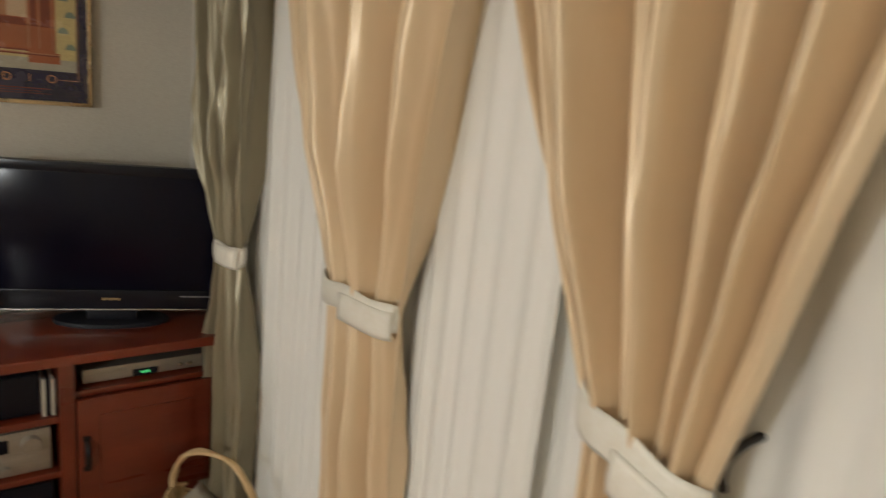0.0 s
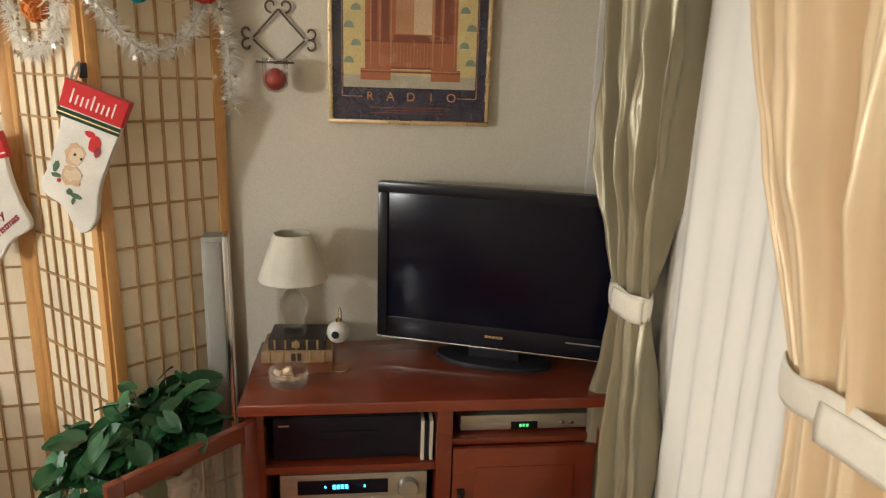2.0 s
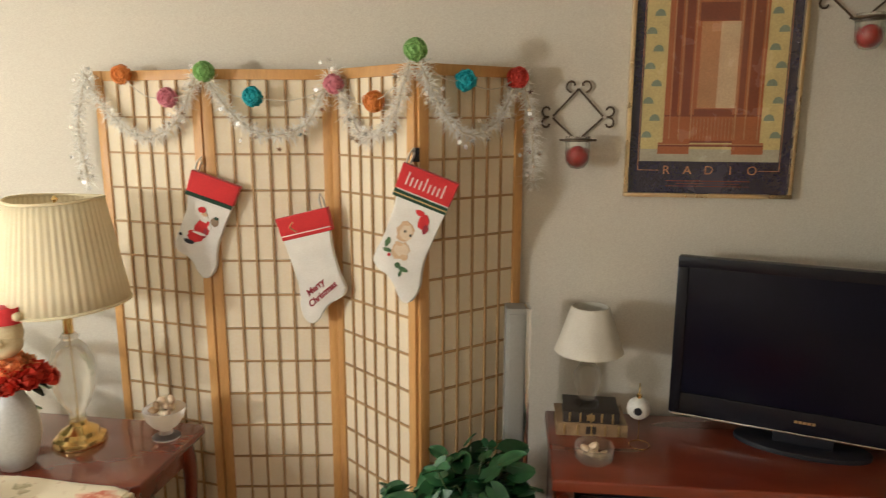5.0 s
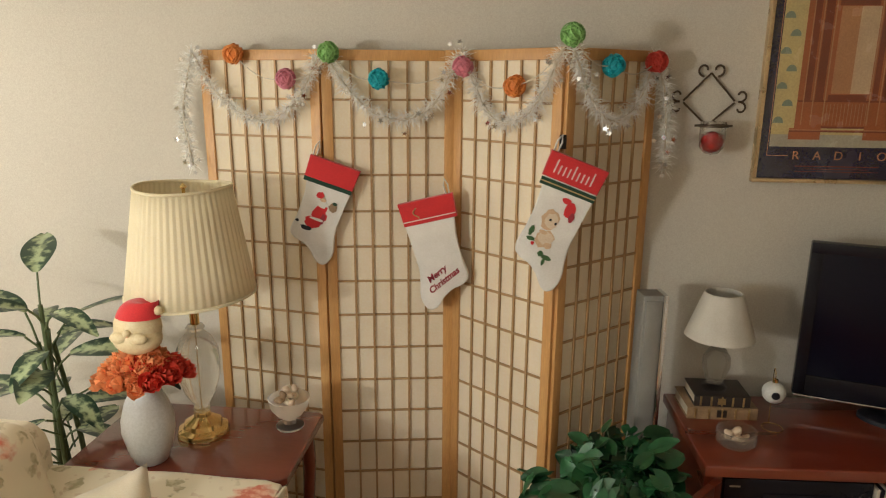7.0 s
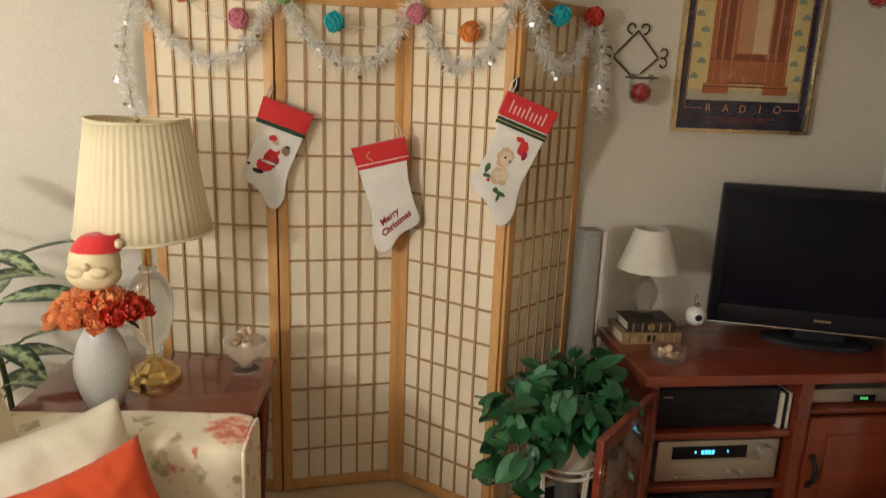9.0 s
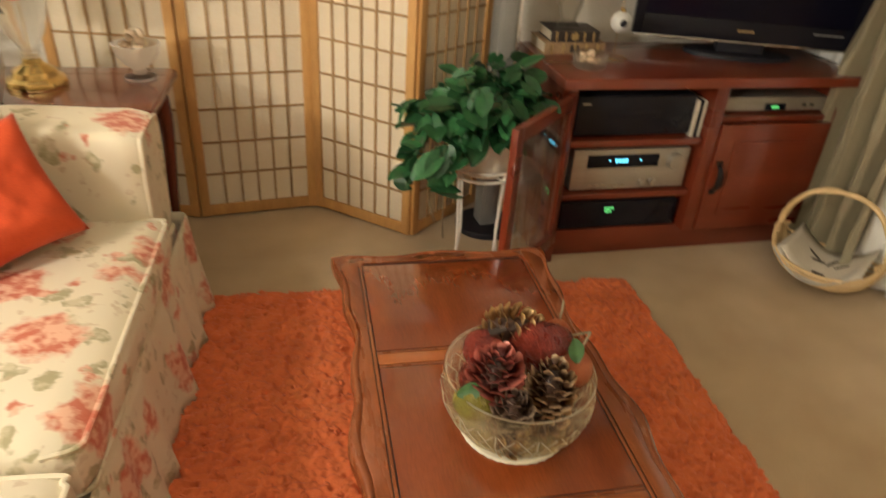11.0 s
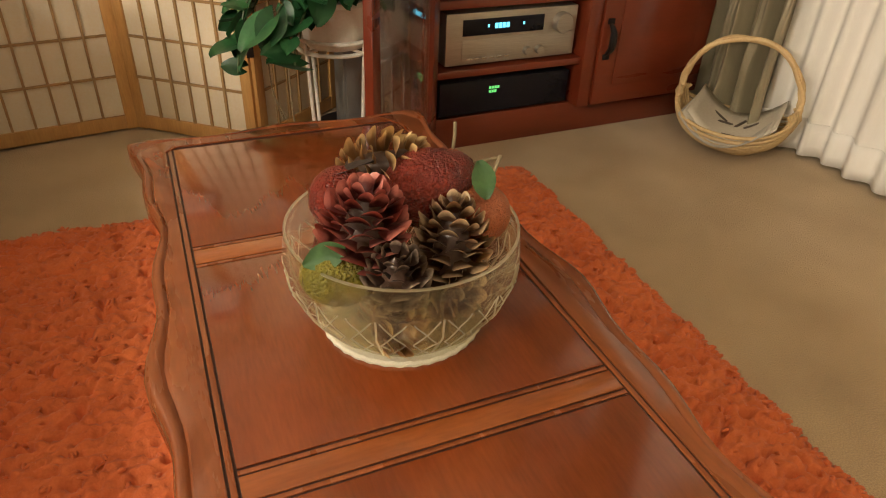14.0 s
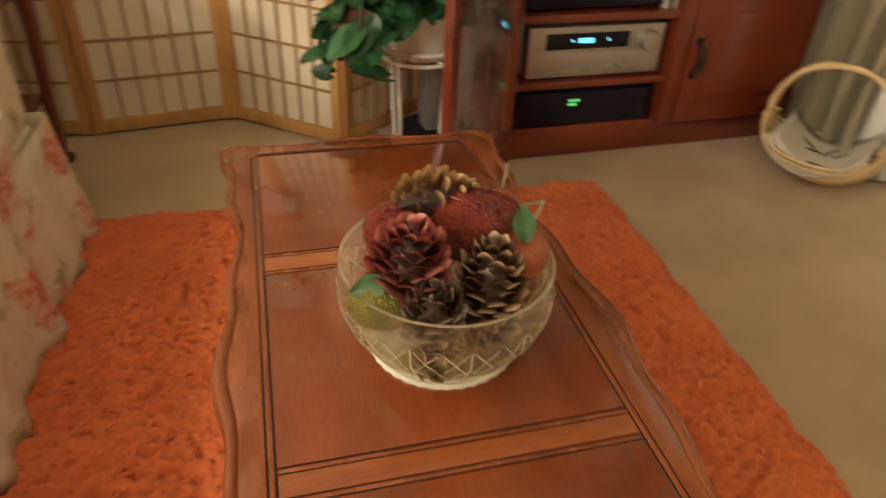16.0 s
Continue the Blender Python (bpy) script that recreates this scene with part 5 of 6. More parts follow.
# ---- bowl of cones and fruit ----
BX, BY, BZ = -0.022, 1.685, TZ + 0.0065
bm = bmesh.new()
lathe(bm, [(0.088, 0.0), (0.0925, 0.0), (0.0935, 0.004), (0.091, 0.0065), (0.0, 0.0065)], 72, (BX, BY, TZ - 0.0003), flute=lambda a, z: 1 + 0.008 * math.cos(36 * a))
solid("coaster", bm, mat("cream_crochet", (0.72, 0.66, 0.50), None, 0.9, fine=500, bump=0.8, depth=0.002), "round cream crocheted mat under the bowl", "coaster")
bm = bmesh.new()


def tri(t):
    return 2 * abs((t / (2 * math.pi)) % 1 - 0.5)


def bowl_radius(z):
    """Full, rounded sides drawn in a little at the rim."""
    t = max(0.0, min(1.0, (z - 0.006) / 0.108))
    return 0.089 + 0.0385 * math.sin(math.pi * 0.5 * min(1, t / 0.72)) ** 0.85 - 0.0035 * max(0, (t - 0.72) / 0.28) ** 2


def facets(a, z):
    k = min(1, max(0, (z - 0.010) / 0.012)) * min(1, max(0, (0.082 - z) / 0.008))
    cut = tri(12 * a + z * 115) * tri(12 * a - z * 115)
    return 1 + k * (0.030 * cut - 0.012 * (abs(math.sin(6 * a)) < 0.12))


prof = [(0.0, 0.0), (0.082, 0.0), (0.088, 0.004)] + [(bowl_radius(0.008 + 0.105 * i / 40), 0.008 + 0.105 * i / 40) for i in range(41)]
rim = [(0.1242, 0.1145), (0.1242, 0.1165), (0.1222, 0.1165), (0.1210, 0.1145)]
lathe(bm, prof + rim[:1], 216, (BX, BY, BZ), flute=facets, cap=False)
lathe(bm, rim + [(r_ - 0.0042, z_ + 0.002) for r_, z_ in prof[-2:2:-1]] + [(0.0, 0.012)], 216, (BX, BY, BZ), cap=False)
bmesh.ops.remove_doubles(bm, verts=bm.verts, dist=0.00005)
bowl = thing("crystal_bowl", "round cut-glass bowl full of pine cones and fruit", "bowl")
part("wall", bm, CUT_GLASS, bowl, smooth=9)


def on_wall(a, z, off=0.0):
    r_ = bowl_radius(z) * facets(a, z) + off
    return (BX + r_ * math.cos(a), BY + r_ * math.sin(a), BZ + z)


# thin whitish tubes along the cuts, their bright glints put into the material
for k in range(12):
    a0 = 2 * math.pi * k / 12
    bm = bmesh.new()
    tube(bm, [on_wall(a0, 0.012 + 0.068 * i / 14) for i in range(15)], 0.0012, 5)
    part("cut_rib", bm, CUT_EDGE, bowl, "bright upright cut")
    for j in range(2):
        bm = bmesh.new()
        for sgn in (-1, 1):
            for q in (0.013, 0.046):
                tube(bm, [on_wall(a0 + 0.5236 * (0.25 + 0.5 * j) + sgn * 0.2 * (i / 12 - 0.5), q + 0.033 * i / 12) for i in range(13)], 0.0008, 4)
        part("cut_cross", bm, CUT_EDGE, bowl, "crossed diamond cut")
bm = bmesh.new()
tube(bm, [(BX + 0.1232 * math.cos(a), BY + 0.1232 * math.sin(a), BZ + 0.1165) for a in [2 * math.pi * i / 96 for i in range(96)]], 0.0016, 6, closed=True)
part("rim", bm, CUT_EDGE, bowl, "rounded bright rim")


def scale_mesh(name, material, w, l, tip):
    """One woody scale: a broad rounded spoon, thick at its lip."""
    bm = bmesh.new()

    def f(u, v):
        s = 2 * u - 1
        wid = w * (0.34 + 0.66 * math.sin(math.pi * 0.5 * min(1, v * 1.25)))
        return Vector(((u - 0.5) * wid, l * v * (1 - 0.30 * s * s * v), tip * v ** 2.0 - 0.16 * tip * v ** 6 - 0.26 * w * s * s * v))
    sheet(bm, f, 7, 6)
    bmesh.ops.solidify(bm, geom=list(bm.faces), thickness=w * 0.13)
    return mesh_of(name, bm, material, 50)


def pine_cone(label, at, r, h, material, rot, seed, count=54):
    c = thing("pine_cone", label, "pine cone", group="pine cones in the bowl")
    c.matrix_basis = Matrix.Translation(at) @ Euler([radians(a) for a in rot]).to_matrix().to_4x4()
    bm = bmesh.new()
    lathe(bm, [(0.0, -h * 0.48), (r * 0.5, -h * 0.38), (r * 0.5, -h * 0.1), (r * 0.32, h * 0.25), (0.0, h * 0.42)], 14)
    part("core", bm, CONE_DARK, c)
    sm = scale_mesh("scale", material, r * 0.54, r * 0.62, r * 0.17)
    rn = random.Random(seed)
    for i in range(count):
        t = (i + 0.5) / count
        a = i * 2.39996 + rn.uniform(-0.1, 0.1)
        z = lerp(-0.44, 0.42, t) * h
        env = math.sin(math.pi * (0.18 + 0.76 * t)) ** 0.75
        tilt = lerp(-24, 52, t) + rn.uniform(-7, 7)
        k = (0.42 + 0.62 * env) * rn.uniform(0.92, 1.08)
        m = Matrix.Rotation(a, 4, "Z") @ Matrix.Translation((0, r * 0.46 * env, z)) @ Matrix.Rotation(radians(tilt), 4, "X") @ Matrix.Rotation(radians(rn.uniform(-9, 9)), 4, "Y") @ Matrix.Diagonal((k, k, k, 1))
        place("scale", sm, c, m)
    return c


pine_cone("large dusky red pine cone in the glass bowl", (BX - 0.052, BY - 0.036, BZ + 0.142), 0.045, 0.086, CONE_RED, (2, 6, 10), 1, 84)
pine_cone("tall brown open pine cone in the glass bowl", (BX + 0.044, BY - 0.034, BZ + 0.106), 0.041, 0.090, CONE, (-4, 6, 30), 2, 74)
pine_cone("small dark glossy pine cone in the glass bowl", (BX - 0.032, BY - 0.078, BZ + 0.102), 0.034, 0.066, CONE_DARK, (-2, -8, 60), 3, 58)
pine_cone("golden brown pine cone at the back of the bowl", (BX + 0.000, BY + 0.062, BZ + 0.150), 0.042, 0.105, CONE_GOLD, (28, 60, 0), 4, 54)
pine_cone("pale gilded pine cone at the bottom of the bowl", (BX - 0.034, BY - 0.079, BZ + 0.050), 0.037, 0.055, CONE_GOLD, (70, 20, 90), 5, 40)
pine_cone("brown pine cone at the bottom of the bowl", (BX + 0.045, BY - 0.030, BZ + 0.045), 0.044, 0.060, CONE, (80, 0, 40), 6, 40)


def leaf_mesh(name, material, l, w, fold=0.25, droop=0.3, heart=0.0, nu=7, nv=9):
    bm = bmesh.new()

    def f(u, v):
        s = 2 * u - 1
        wid = w * (math.sin(math.pi * min(1, v * 0.9 + 0.06)) ** (0.7 if heart else 0.85)) * (1 - 0.25 * v * (1 if heart else 0))
        y = l * v - heart * l * 0.16 * abs(s) * (1 - v) * 2
        return Vector((y, 0.5 * wid * s, fold * w * abs(s) * 0.5 - droop * l * v * v))
    sheet(bm, f, nu, nv)
    return mesh_of(name, bm, material, 60)


def fruit(name, label, at, r, scale, material, rot=(0, 0, 0), leaf=None, stem=True, neck=0.0):
    fr = thing(name, label, "fruit")
    fr.matrix_basis = Matrix.Translation(at) @ Euler([radians(a) for a in rot]).to_matrix().to_4x4()
    bm = bmesh.new()
    made = ball(bm, (0, 0, 0), r, 4, scale)
    for v in made:
        t = v.co.z / (r * scale[2])
        if neck and t > 0:
            v.co.x *= 1 - neck * t
            v.co.y *= 1 - neck * t
        d = 1 + 0.018 * noise.cell(v.co * 330)
        v.co *= d
    part("skin", bm, material, fr, "sugared beaded skin")
    if stem:
        bm = bmesh.new()
        tube(bm, [(0, 0, r * scale[2] * 0.95), (0.004, 0, r * scale[2] + 0.016), (0.011, 0.002, r * scale[2] + 0.032)], 0.0022, 6)
        part("stem", bm, DRY, fr)
    if leaf:
        where, along, facing, tint, words = leaf
        x_ = Vector(along).normalized()
        y_ = Vector(facing).cross(x_).normalized()
        m = Matrix((x_, y_, x_.cross(y_))).transposed().to_4x4()
        m.translation = Vector(at) + Vector(where)
        lm = place("leaf", leaf_mesh("leaf", tint, 0.042, 0.027, 0.25, 0.2), fr, fr.matrix_basis.inverted() @ m)
        tagged(lm, words)
    return fr


fruit("imitation_pear", "beaded dark red imitation pear in the bowl", (BX + 0.038, BY + 0.026, BZ + 0.140), 0.043, (1, 1, 1.3), SUGAR_RED, (20, 68, 20), ((0.040, -0.038, 0.042), (0.12, -0.45, -0.8), (-0.1, -0.8, 0.55), SILK_LEAF, "green silk leaf"), True, 0.3)
fruit("imitation_berry", "beaded dark red imitation strawberry in the bowl", (BX - 0.060, BY + 0.022, BZ + 0.142), 0.034, (1, 1, 1), SUGAR_RED, (0, -20, 0), ((0.036, 0.0, 0.036), (-1, -0.1, 0.02), (0, 0.3, 1), BOOK_BLACK, "dark curled dry leaf"), False)
fruit("imitation_lime", "beaded yellow-green imitation lime in the bowl", (BX - 0.082, BY - 0.050, BZ + 0.096), 0.029, (1, 1, 1.4), SUGAR_LIME, (30, 115, 40), ((0.006, -0.006, 0.036), (-1, -0.15, -0.15), (0, -0.8, 0.6), SILK_LEAF, "green silk leaf"), False)
fruit("imitation_peach", "beaded orange imitation peach in the bowl", (BX + 0.090, BY - 0.002, BZ + 0.112), 0.033, (1, 1, 1), SUGAR_ORANGE, (0, 20, 30), None, True)
fruit("imitation_plum", "beaded dark red imitation plum deep in the bowl", (BX + 0.065, BY + 0.015, BZ + 0.052), 0.034, (1, 1, 1), SUGAR_RED, (0, 0, 0), None, False)
fruit("imitation_apple", "beaded dark red imitation apple deep in the bowl", (BX - 0.050, BY + 0.045, BZ + 0.060), 0.040, (1, 1, 0.95), SUGAR_RED, (0, 0, 0), None, False)
fruit("imitation_fig", "beaded dull red imitation fig in the bowl", (BX + 0.078, BY + 0.062, BZ + 0.125), 0.028, (1, 1, 1.2), SUGAR_ORANGE, (0, 30, 60), None, True)


# ---- sofa ----
def cushion(bm, x0, x1, y0, y1, z0, z1, puff=0.03, n=14, soft=0.75, m=None):
    """A soft stuffed block with rounded edges and a slight dome."""
    made = bmesh.ops.create_cube(bm, size=2)["verts"]
    edges = list({ed for v in made for ed in v.link_edges})
    res = bmesh.ops.subdivide_edges(bm, edges=edges, cuts=n, use_grid_fill=True)
    vs = list(bm.verts)
    c = Vector(((x0 + x1) / 2, (y0 + y1) / 2, (z0 + z1) / 2))
    hx, hy, hz = (x1 - x0) / 2, (y1 - y0) / 2, (z1 - z0) / 2
    rr = min(hx, hy, hz) * soft
    for v in vs:
        q = v.co.copy()
        p = Vector((q.x * hx, q.y * hy, q.z * hz))
        core = Vector((max(-hx + rr, min(hx - rr, p.x)), max(-hy + rr, min(hy - rr, p.y)), max(-hz + rr, min(hz - rr, p.z))))
        d = p - core
        if d.length > 1e-6:
            p = core + d.normalized() * rr
        dome = (1 - q.x * q.x) * (1 - q.y * q.y)
        p.z += puff * dome * (1 if q.z > 0 else -0.3)
        p += Vector((0.006 * noise.noise(p * 7 + c), 0.006 * noise.noise(p * 7 + c * 2), 0.006 * noise.noise(p * 6 - c)))
        v.co = c + p
        if m is not None:
            v.co = m @ v.co


sofa = thing("sofa", "cream sofa upholstered in coral rose floral print with pleated skirt", "sofa")
SF, SY1, SY0 = -0.735, 2.64, -0.10
bm = bmesh.new()
box(bm, -1.62, SF + 0.005, SY0 + 0.05, SY1 - 0.03, 0.05, 0.31, bevel=0.02)
part("base", bm, FLORAL, sofa)
for a, b in ((2.415, SY1), (SY0, SY0 + 0.22)):
    bm = bmesh.new()
    cushion(bm, -1.60, SF - 0.008, a, b, 0.06, 0.632, 0.012, soft=0.38)
    arm = part("arm", bm, FLORAL, sofa, "squared padded arm")
    bm = bmesh.new()
    pts = [(SF - 0.014, a + 0.022, 0.32), (SF - 0.011, a + 0.02, 0.577), (SF - 0.012, a + 0.05, 0.614), (SF - 0.012, b - 0.05, 0.614), (SF - 0.011, b - 0.02, 0.577), (SF - 0.014, b - 0.022, 0.32)]
    tube(bm, spline(pts, 6), 0.0055, 7)
    part("piping", bm, FLORAL, arm)
for a, b in ((1.655, 2.435), (0.87, 1.645), (0.10, 0.86)):
    bm = bmesh.new()
    cushion(bm, -1.36, SF + 0.035, a, b, 0.30, 0.425, 0.018)
    seat = part("seat_cushion", bm, FLORAL, sofa, "plump box seat cushion")
    bm = bmesh.new()
    for z_ in (0.411, 0.318):
        tube(bm, spline([(-1.2, b - 0.012, z_), (SF - 0.03, b - 0.012, z_), (SF + 0.018, b - 0.03, z_), (SF + 0.026, b - 0.08, z_), (SF + 0.027, (a + b) / 2, z_ + 0.002), (SF + 0.026, a + 0.08, z_), (SF + 0.018, a + 0.03, z_), (SF - 0.03, a + 0.012, z_)], 6), 0.0055, 7)
    part("piping", bm, FLORAL, seat)
bm = bmesh.new()
cushion(bm, -1.66, -1.38, SY0, SY1, 0.06, 0.80, 0.01)
part("back", bm, FLORAL, sofa, "padded back")
for a, b in ((1.66, 2.42), (0.88, 1.64), (0.11, 0.86)):
    bm = bmesh.new()
    cushion(bm, -0.11, 0.11, a, b, -0.24, 0.24, 0.0)
    ob = part("back_cushion", bm, FLORAL, sofa, "loose back cushion")
    ob.matrix_basis = pose(-1.33, 0, 0.665, 0, -12, 0)
bm = bmesh.new()


def skirt(u, v):
    total = (SY1 - SY0)
    d = u * (total + 0.9)
    z = lerp(0.315, 0.012, v)
    wave = 0.009 * math.sin(d * 66 + 3 * math.sin(d * 7)) + 0.012 * math.sin(d * 23 + 2 * math.sin(d * 5)) + 0.012 * noise.noise(Vector((d * 9, v, 2)))
    flare = (0.012 + 0.035 * v) + wave * v
    if d < total:
        return Vector((SF + 0.012 + flare, SY0 + d, z))
    return Vector((SF + 0.012 + flare * 0.3 - (d - total), SY1 - 0.005 + flare, z))


sheet(bm, skirt, 460, 8)
thicken(part("skirt", bm, FLORAL, sofa, "gathered floral skirt to the floor", smooth=80), 0.003)


def pillow(name, label, at, size, thick, material, m):
    bm = bmesh.new()
    n = 26

    def f(sgn):
        def g(u, v):
            s, t = 2 * u - 1, 2 * v - 1
            k = 1 - 0.10 * (1 - s * s) * t * t - 0.10 * (1 - t * t) * s * s
            prof = ((1 - s ** 4) * (1 - t ** 4)) ** 0.55
            w = 0.018 * noise.noise(Vector((s * 2.5, t * 2.5, sgn * 3 + size))) + 0.022 * abs(noise.noise(Vector((s * 5 + t * 3, t * 1.5 - s, 7))))
            return Vector((s * size / 2 * (1 - 0.09 * (1 - t * t)), t * size / 2 * (1 - 0.09 * (1 - s * s)), sgn * (thick / 2 * prof + w * prof)))
        return g
    sheet(bm, f(1), n, n)
    sheet(bm, f(-1), n, n)
    bmesh.ops.remove_doubles(bm, verts=bm.verts, dist=0.0008)
    ob = solid(name, bm, material, label, "cushion", smooth=80)
    ob.matrix_basis = Matrix.Translation(at) @ m
    return ob


def frame_of(right, up):
    """Axes from two directions: x along right, y along up."""
    r_ = Vector(right).normalized()
    n_ = r_.cross(Vector(up)).normalized()
    u_ = n_.cross(r_)
    return Matrix((r_, u_, n_)).transposed().to_4x4()


pillow("throw_pillow", "square orange-red throw pillow leaning in the sofa corner", (-1.000, 2.215, 0.575), 0.28, 0.12, RED_CLOTH, frame_of((0.72, 0.66, 0.14), (-0.55, 0.25, 0.80)))
pillow("cream_pillow", "creased cream pillow leaning behind the red one", (-1.11, 2.30, 0.585), 0.35, 0.20, CREAM_CLOTH, frame_of((0.70, 0.70, 0.05), (-0.38, 0.28, 0.88)))


# ---- end table and what stands on it ----
EZ = 0.598
et = thing("end_table", "dark mahogany end table with curved legs", "table")
EX0, EX1, EY0, EY1 = -1.43, -0.765, 2.665, 3.075
bm = bmesh.new()
ox = [(EX0, EY0), (EX1 - 0.02, EY0), (EX1, EY0 + 0.02), (EX1, EY1 - 0.02), (EX1 - 0.02, EY1), (EX0, EY1)]
prism(bm, ox, EZ - 0.022, EZ, bevel=0.006)
part("top", bm, ENDWOOD, et, "polished mahogany top")
bm = bmesh.new()
prism(bm, [(x + (0.012 if x < -1 else -0.012), y + (0.012 if y < 2.9 else -0.012)) for x, y in ox], EZ - 0.036, EZ - 0.022)
part("moulding", bm, ENDWOOD, et)
boxes("apron", ENDWOOD, et, (EX0 + 0.04, EX1 - 0.05, EY0 + 0.04, EY0 + 0.06, EZ - 0.12, EZ - 0.036), (EX0 + 0.04, EX1 - 0.05, EY1 - 0.06, EY1 - 0.04, EZ - 0.12, EZ - 0.036), (EX1 - 0.07, EX1 - 0.05, EY0 + 0.06, EY1 - 0.06, EZ - 0.12, EZ - 0.036), (EX0 + 0.02, EX0 + 0.04, EY0 + 0.06, EY1 - 0.06, EZ - 0.12, EZ - 0.036))
for sx, x in ((-1, EX0 + 0.045), (1, EX1 - 0.06)):
    for sy, y in ((-1, EY0 + 0.055), (1, EY1 - 0.055)):
        bm = bmesh.new()
        cabriole(bm, x, y, sx * 0.5, sy * 0.5, EZ - 0.04, 0.030)
        part("leg", bm, ENDWOOD, et)
boxes("shelf", ENDWOOD, et, (EX0 + 0.05, EX1 - 0.065, EY0 + 0.06, EY1 - 0.06, 0.20, 0.218))

bl = thing("table_lamp", "crystal table lamp with brass foot and pleated cream shade", "lamp", (-1.108, 2.895, EZ))
bm = bmesh.new()
lathe(bm, [(0.078, 0.0), (0.080, 0.008), (0.076, 0.02), (0.060, 0.028), (0.056, 0.042), (0.040, 0.052), (0.026, 0.062), (0.024, 0.075)], 40, flute=lambda a, z: 1 + 0.025 * math.cos(8 * a))
part("foot", bm, BRASS, bl, "polished scalloped brass foot")
bm = bmesh.new()
lathe(bm, [(0.018, 0.072), (0.026, 0.085), (0.022, 0.10), (0.030, 0.115), (0.045, 0.14), (0.060, 0.19), (0.065, 0.235), (0.062, 0.28), (0.050, 0.315), (0.032, 0.335), (0.022, 0.345), (0.028, 0.355), (0.020, 0.365)], 48, flute=lambda a, z: 1 + 0.03 * abs(math.sin(8 * a)))
part("crystal_body", bm, LAMP_GLASS, bl, "cut-glass urn body", smooth=25)
bm = bmesh.new()
lathe(bm, [(0.012, 0.070), (0.012, 0.080), (0.0018, 0.084), (0.0018, 0.355), (0.014, 0.365), (0.014, 0.46), (0.005, 0.465), (0.005, 0.780), (0.011, 0.785), (0.0, 0.797)], 16)
part("stem", bm, BRASS, bl)
bm = bmesh.new()


def pleat(u, v):
    a = 2 * math.pi * u
    r_ = lerp(0.186, 0.134, v)
    r_ += 0.0011 * (2 * abs(((u * 52) % 1) - 0.5) * 2 - 1)
    return Vector((r_ * math.cos(a), r_ * math.sin(a), lerp(0.466, 0.786, v) + 0.004 * math.cos(2 * a)))


sheet(bm, pleat, 416, 5, wrap=True)
shade = part("shade", bm, SHADE, bl, "pleated cream cloth shade", smooth=25)
thicken(shade, 0.003)
for v_, r_ in ((0.0, 0.1875), (1.0, 0.1355)):
    bm = bmesh.new()
    tube(bm, [Vector((r_ * math.cos(a), r_ * math.sin(a), lerp(0.466, 0.786, v_) + 0.004 * math.cos(2 * a))) for a in [2 * math.pi * i / 64 for i in range(64)]], 0.0045, 6, closed=True)
    part("trim", bm, SHADE, shade, "cream edge binding")

cup = thing("glass_goblet", "footed glass bowl filled with potpourri", "bowl", (-0.850, 2.965, EZ))
cup.scale = (1.15, 1.15, 1.12)
bm = bmesh.new()
lathe(bm, [(0.0, 0.0), (0.036, 0.0), (0.038, 0.006), (0.018, 0.014), (0.016, 0.026), (0.034, 0.040), (0.050, 0.062), (0.057, 0.092), (0.054, 0.092), (0.047, 0.064), (0.030, 0.045), (0.0, 0.036)], 36, flute=lambda a, z: 1 + 0.02 * abs(math.sin(7 * a)))
part("bowl", bm, glass("frosted_glass", (1.0, 0.98, 0.94), 0.1, 0.4, 0.6), cup)
r = random.Random(8)
for i in range(13):
    bm = bmesh.new()
    ball(bm, (0, 0, 0), r.uniform(0.013, 0.02), 2, (1, 0.8, 0.6))
    for v in bm.verts:
        v.co *= 1 + 0.25 * noise.noise(v.co * 90 + Vector((i, 0, 0)))
    a, q = r.uniform(0, 6.28), r.uniform(0, 0.038)
    ob = solid("potpourri_piece", bm, (SHELL, CREAM_CLOTH, BOOK_TAN)[i % 3], "dried cream and brown potpourri piece", "potpourri", group="potpourri in the goblet")
    ob.matrix_basis = pose(-0.850 + q * math.cos(a), 2.965 + q * math.sin(a), EZ + 0.080 + 0.045 * r.random(), r.uniform(0, 90), r.uniform(0, 90), 0)

VX, VY = -1.188, 2.725
bm = bmesh.new()
lathe(bm, [(0.0, 0.0), (0.040, 0.0), (0.046, 0.004), (0.062, 0.05), (0.073, 0.10), (0.072, 0.14), (0.058, 0.19), (0.040, 0.225), (0.038, 0.235), (0.044, 0.245), (0.040, 0.245), (0.033, 0.233), (0.0, 0.20)], 44, (VX, VY, EZ))
solid("vase", bm, CERAMIC, "plain greyish white ovoid ceramic vase", "vase")
bq = thing("silk_bouquet", "bunch of orange and scarlet silk flowers in the vase", "flowers")
r = random.Random(2)
bm = bmesh.new()
sheet(bm, lambda u, v: Vector(((u - 0.5) * 0.030 * math.sin(math.pi * (0.15 + 0.8 * v)) * 1.2, 0.026 * v, 0.012 * v * v + 0.006 * math.cos(6 * u))), 5, 5)
pet_o = mesh_of("petal", bm, BLOOM_ORANGE, 60)
pet_r = pet_o.copy()
pet_r.materials.clear()
pet_r.materials.append(BLOOM_RED)
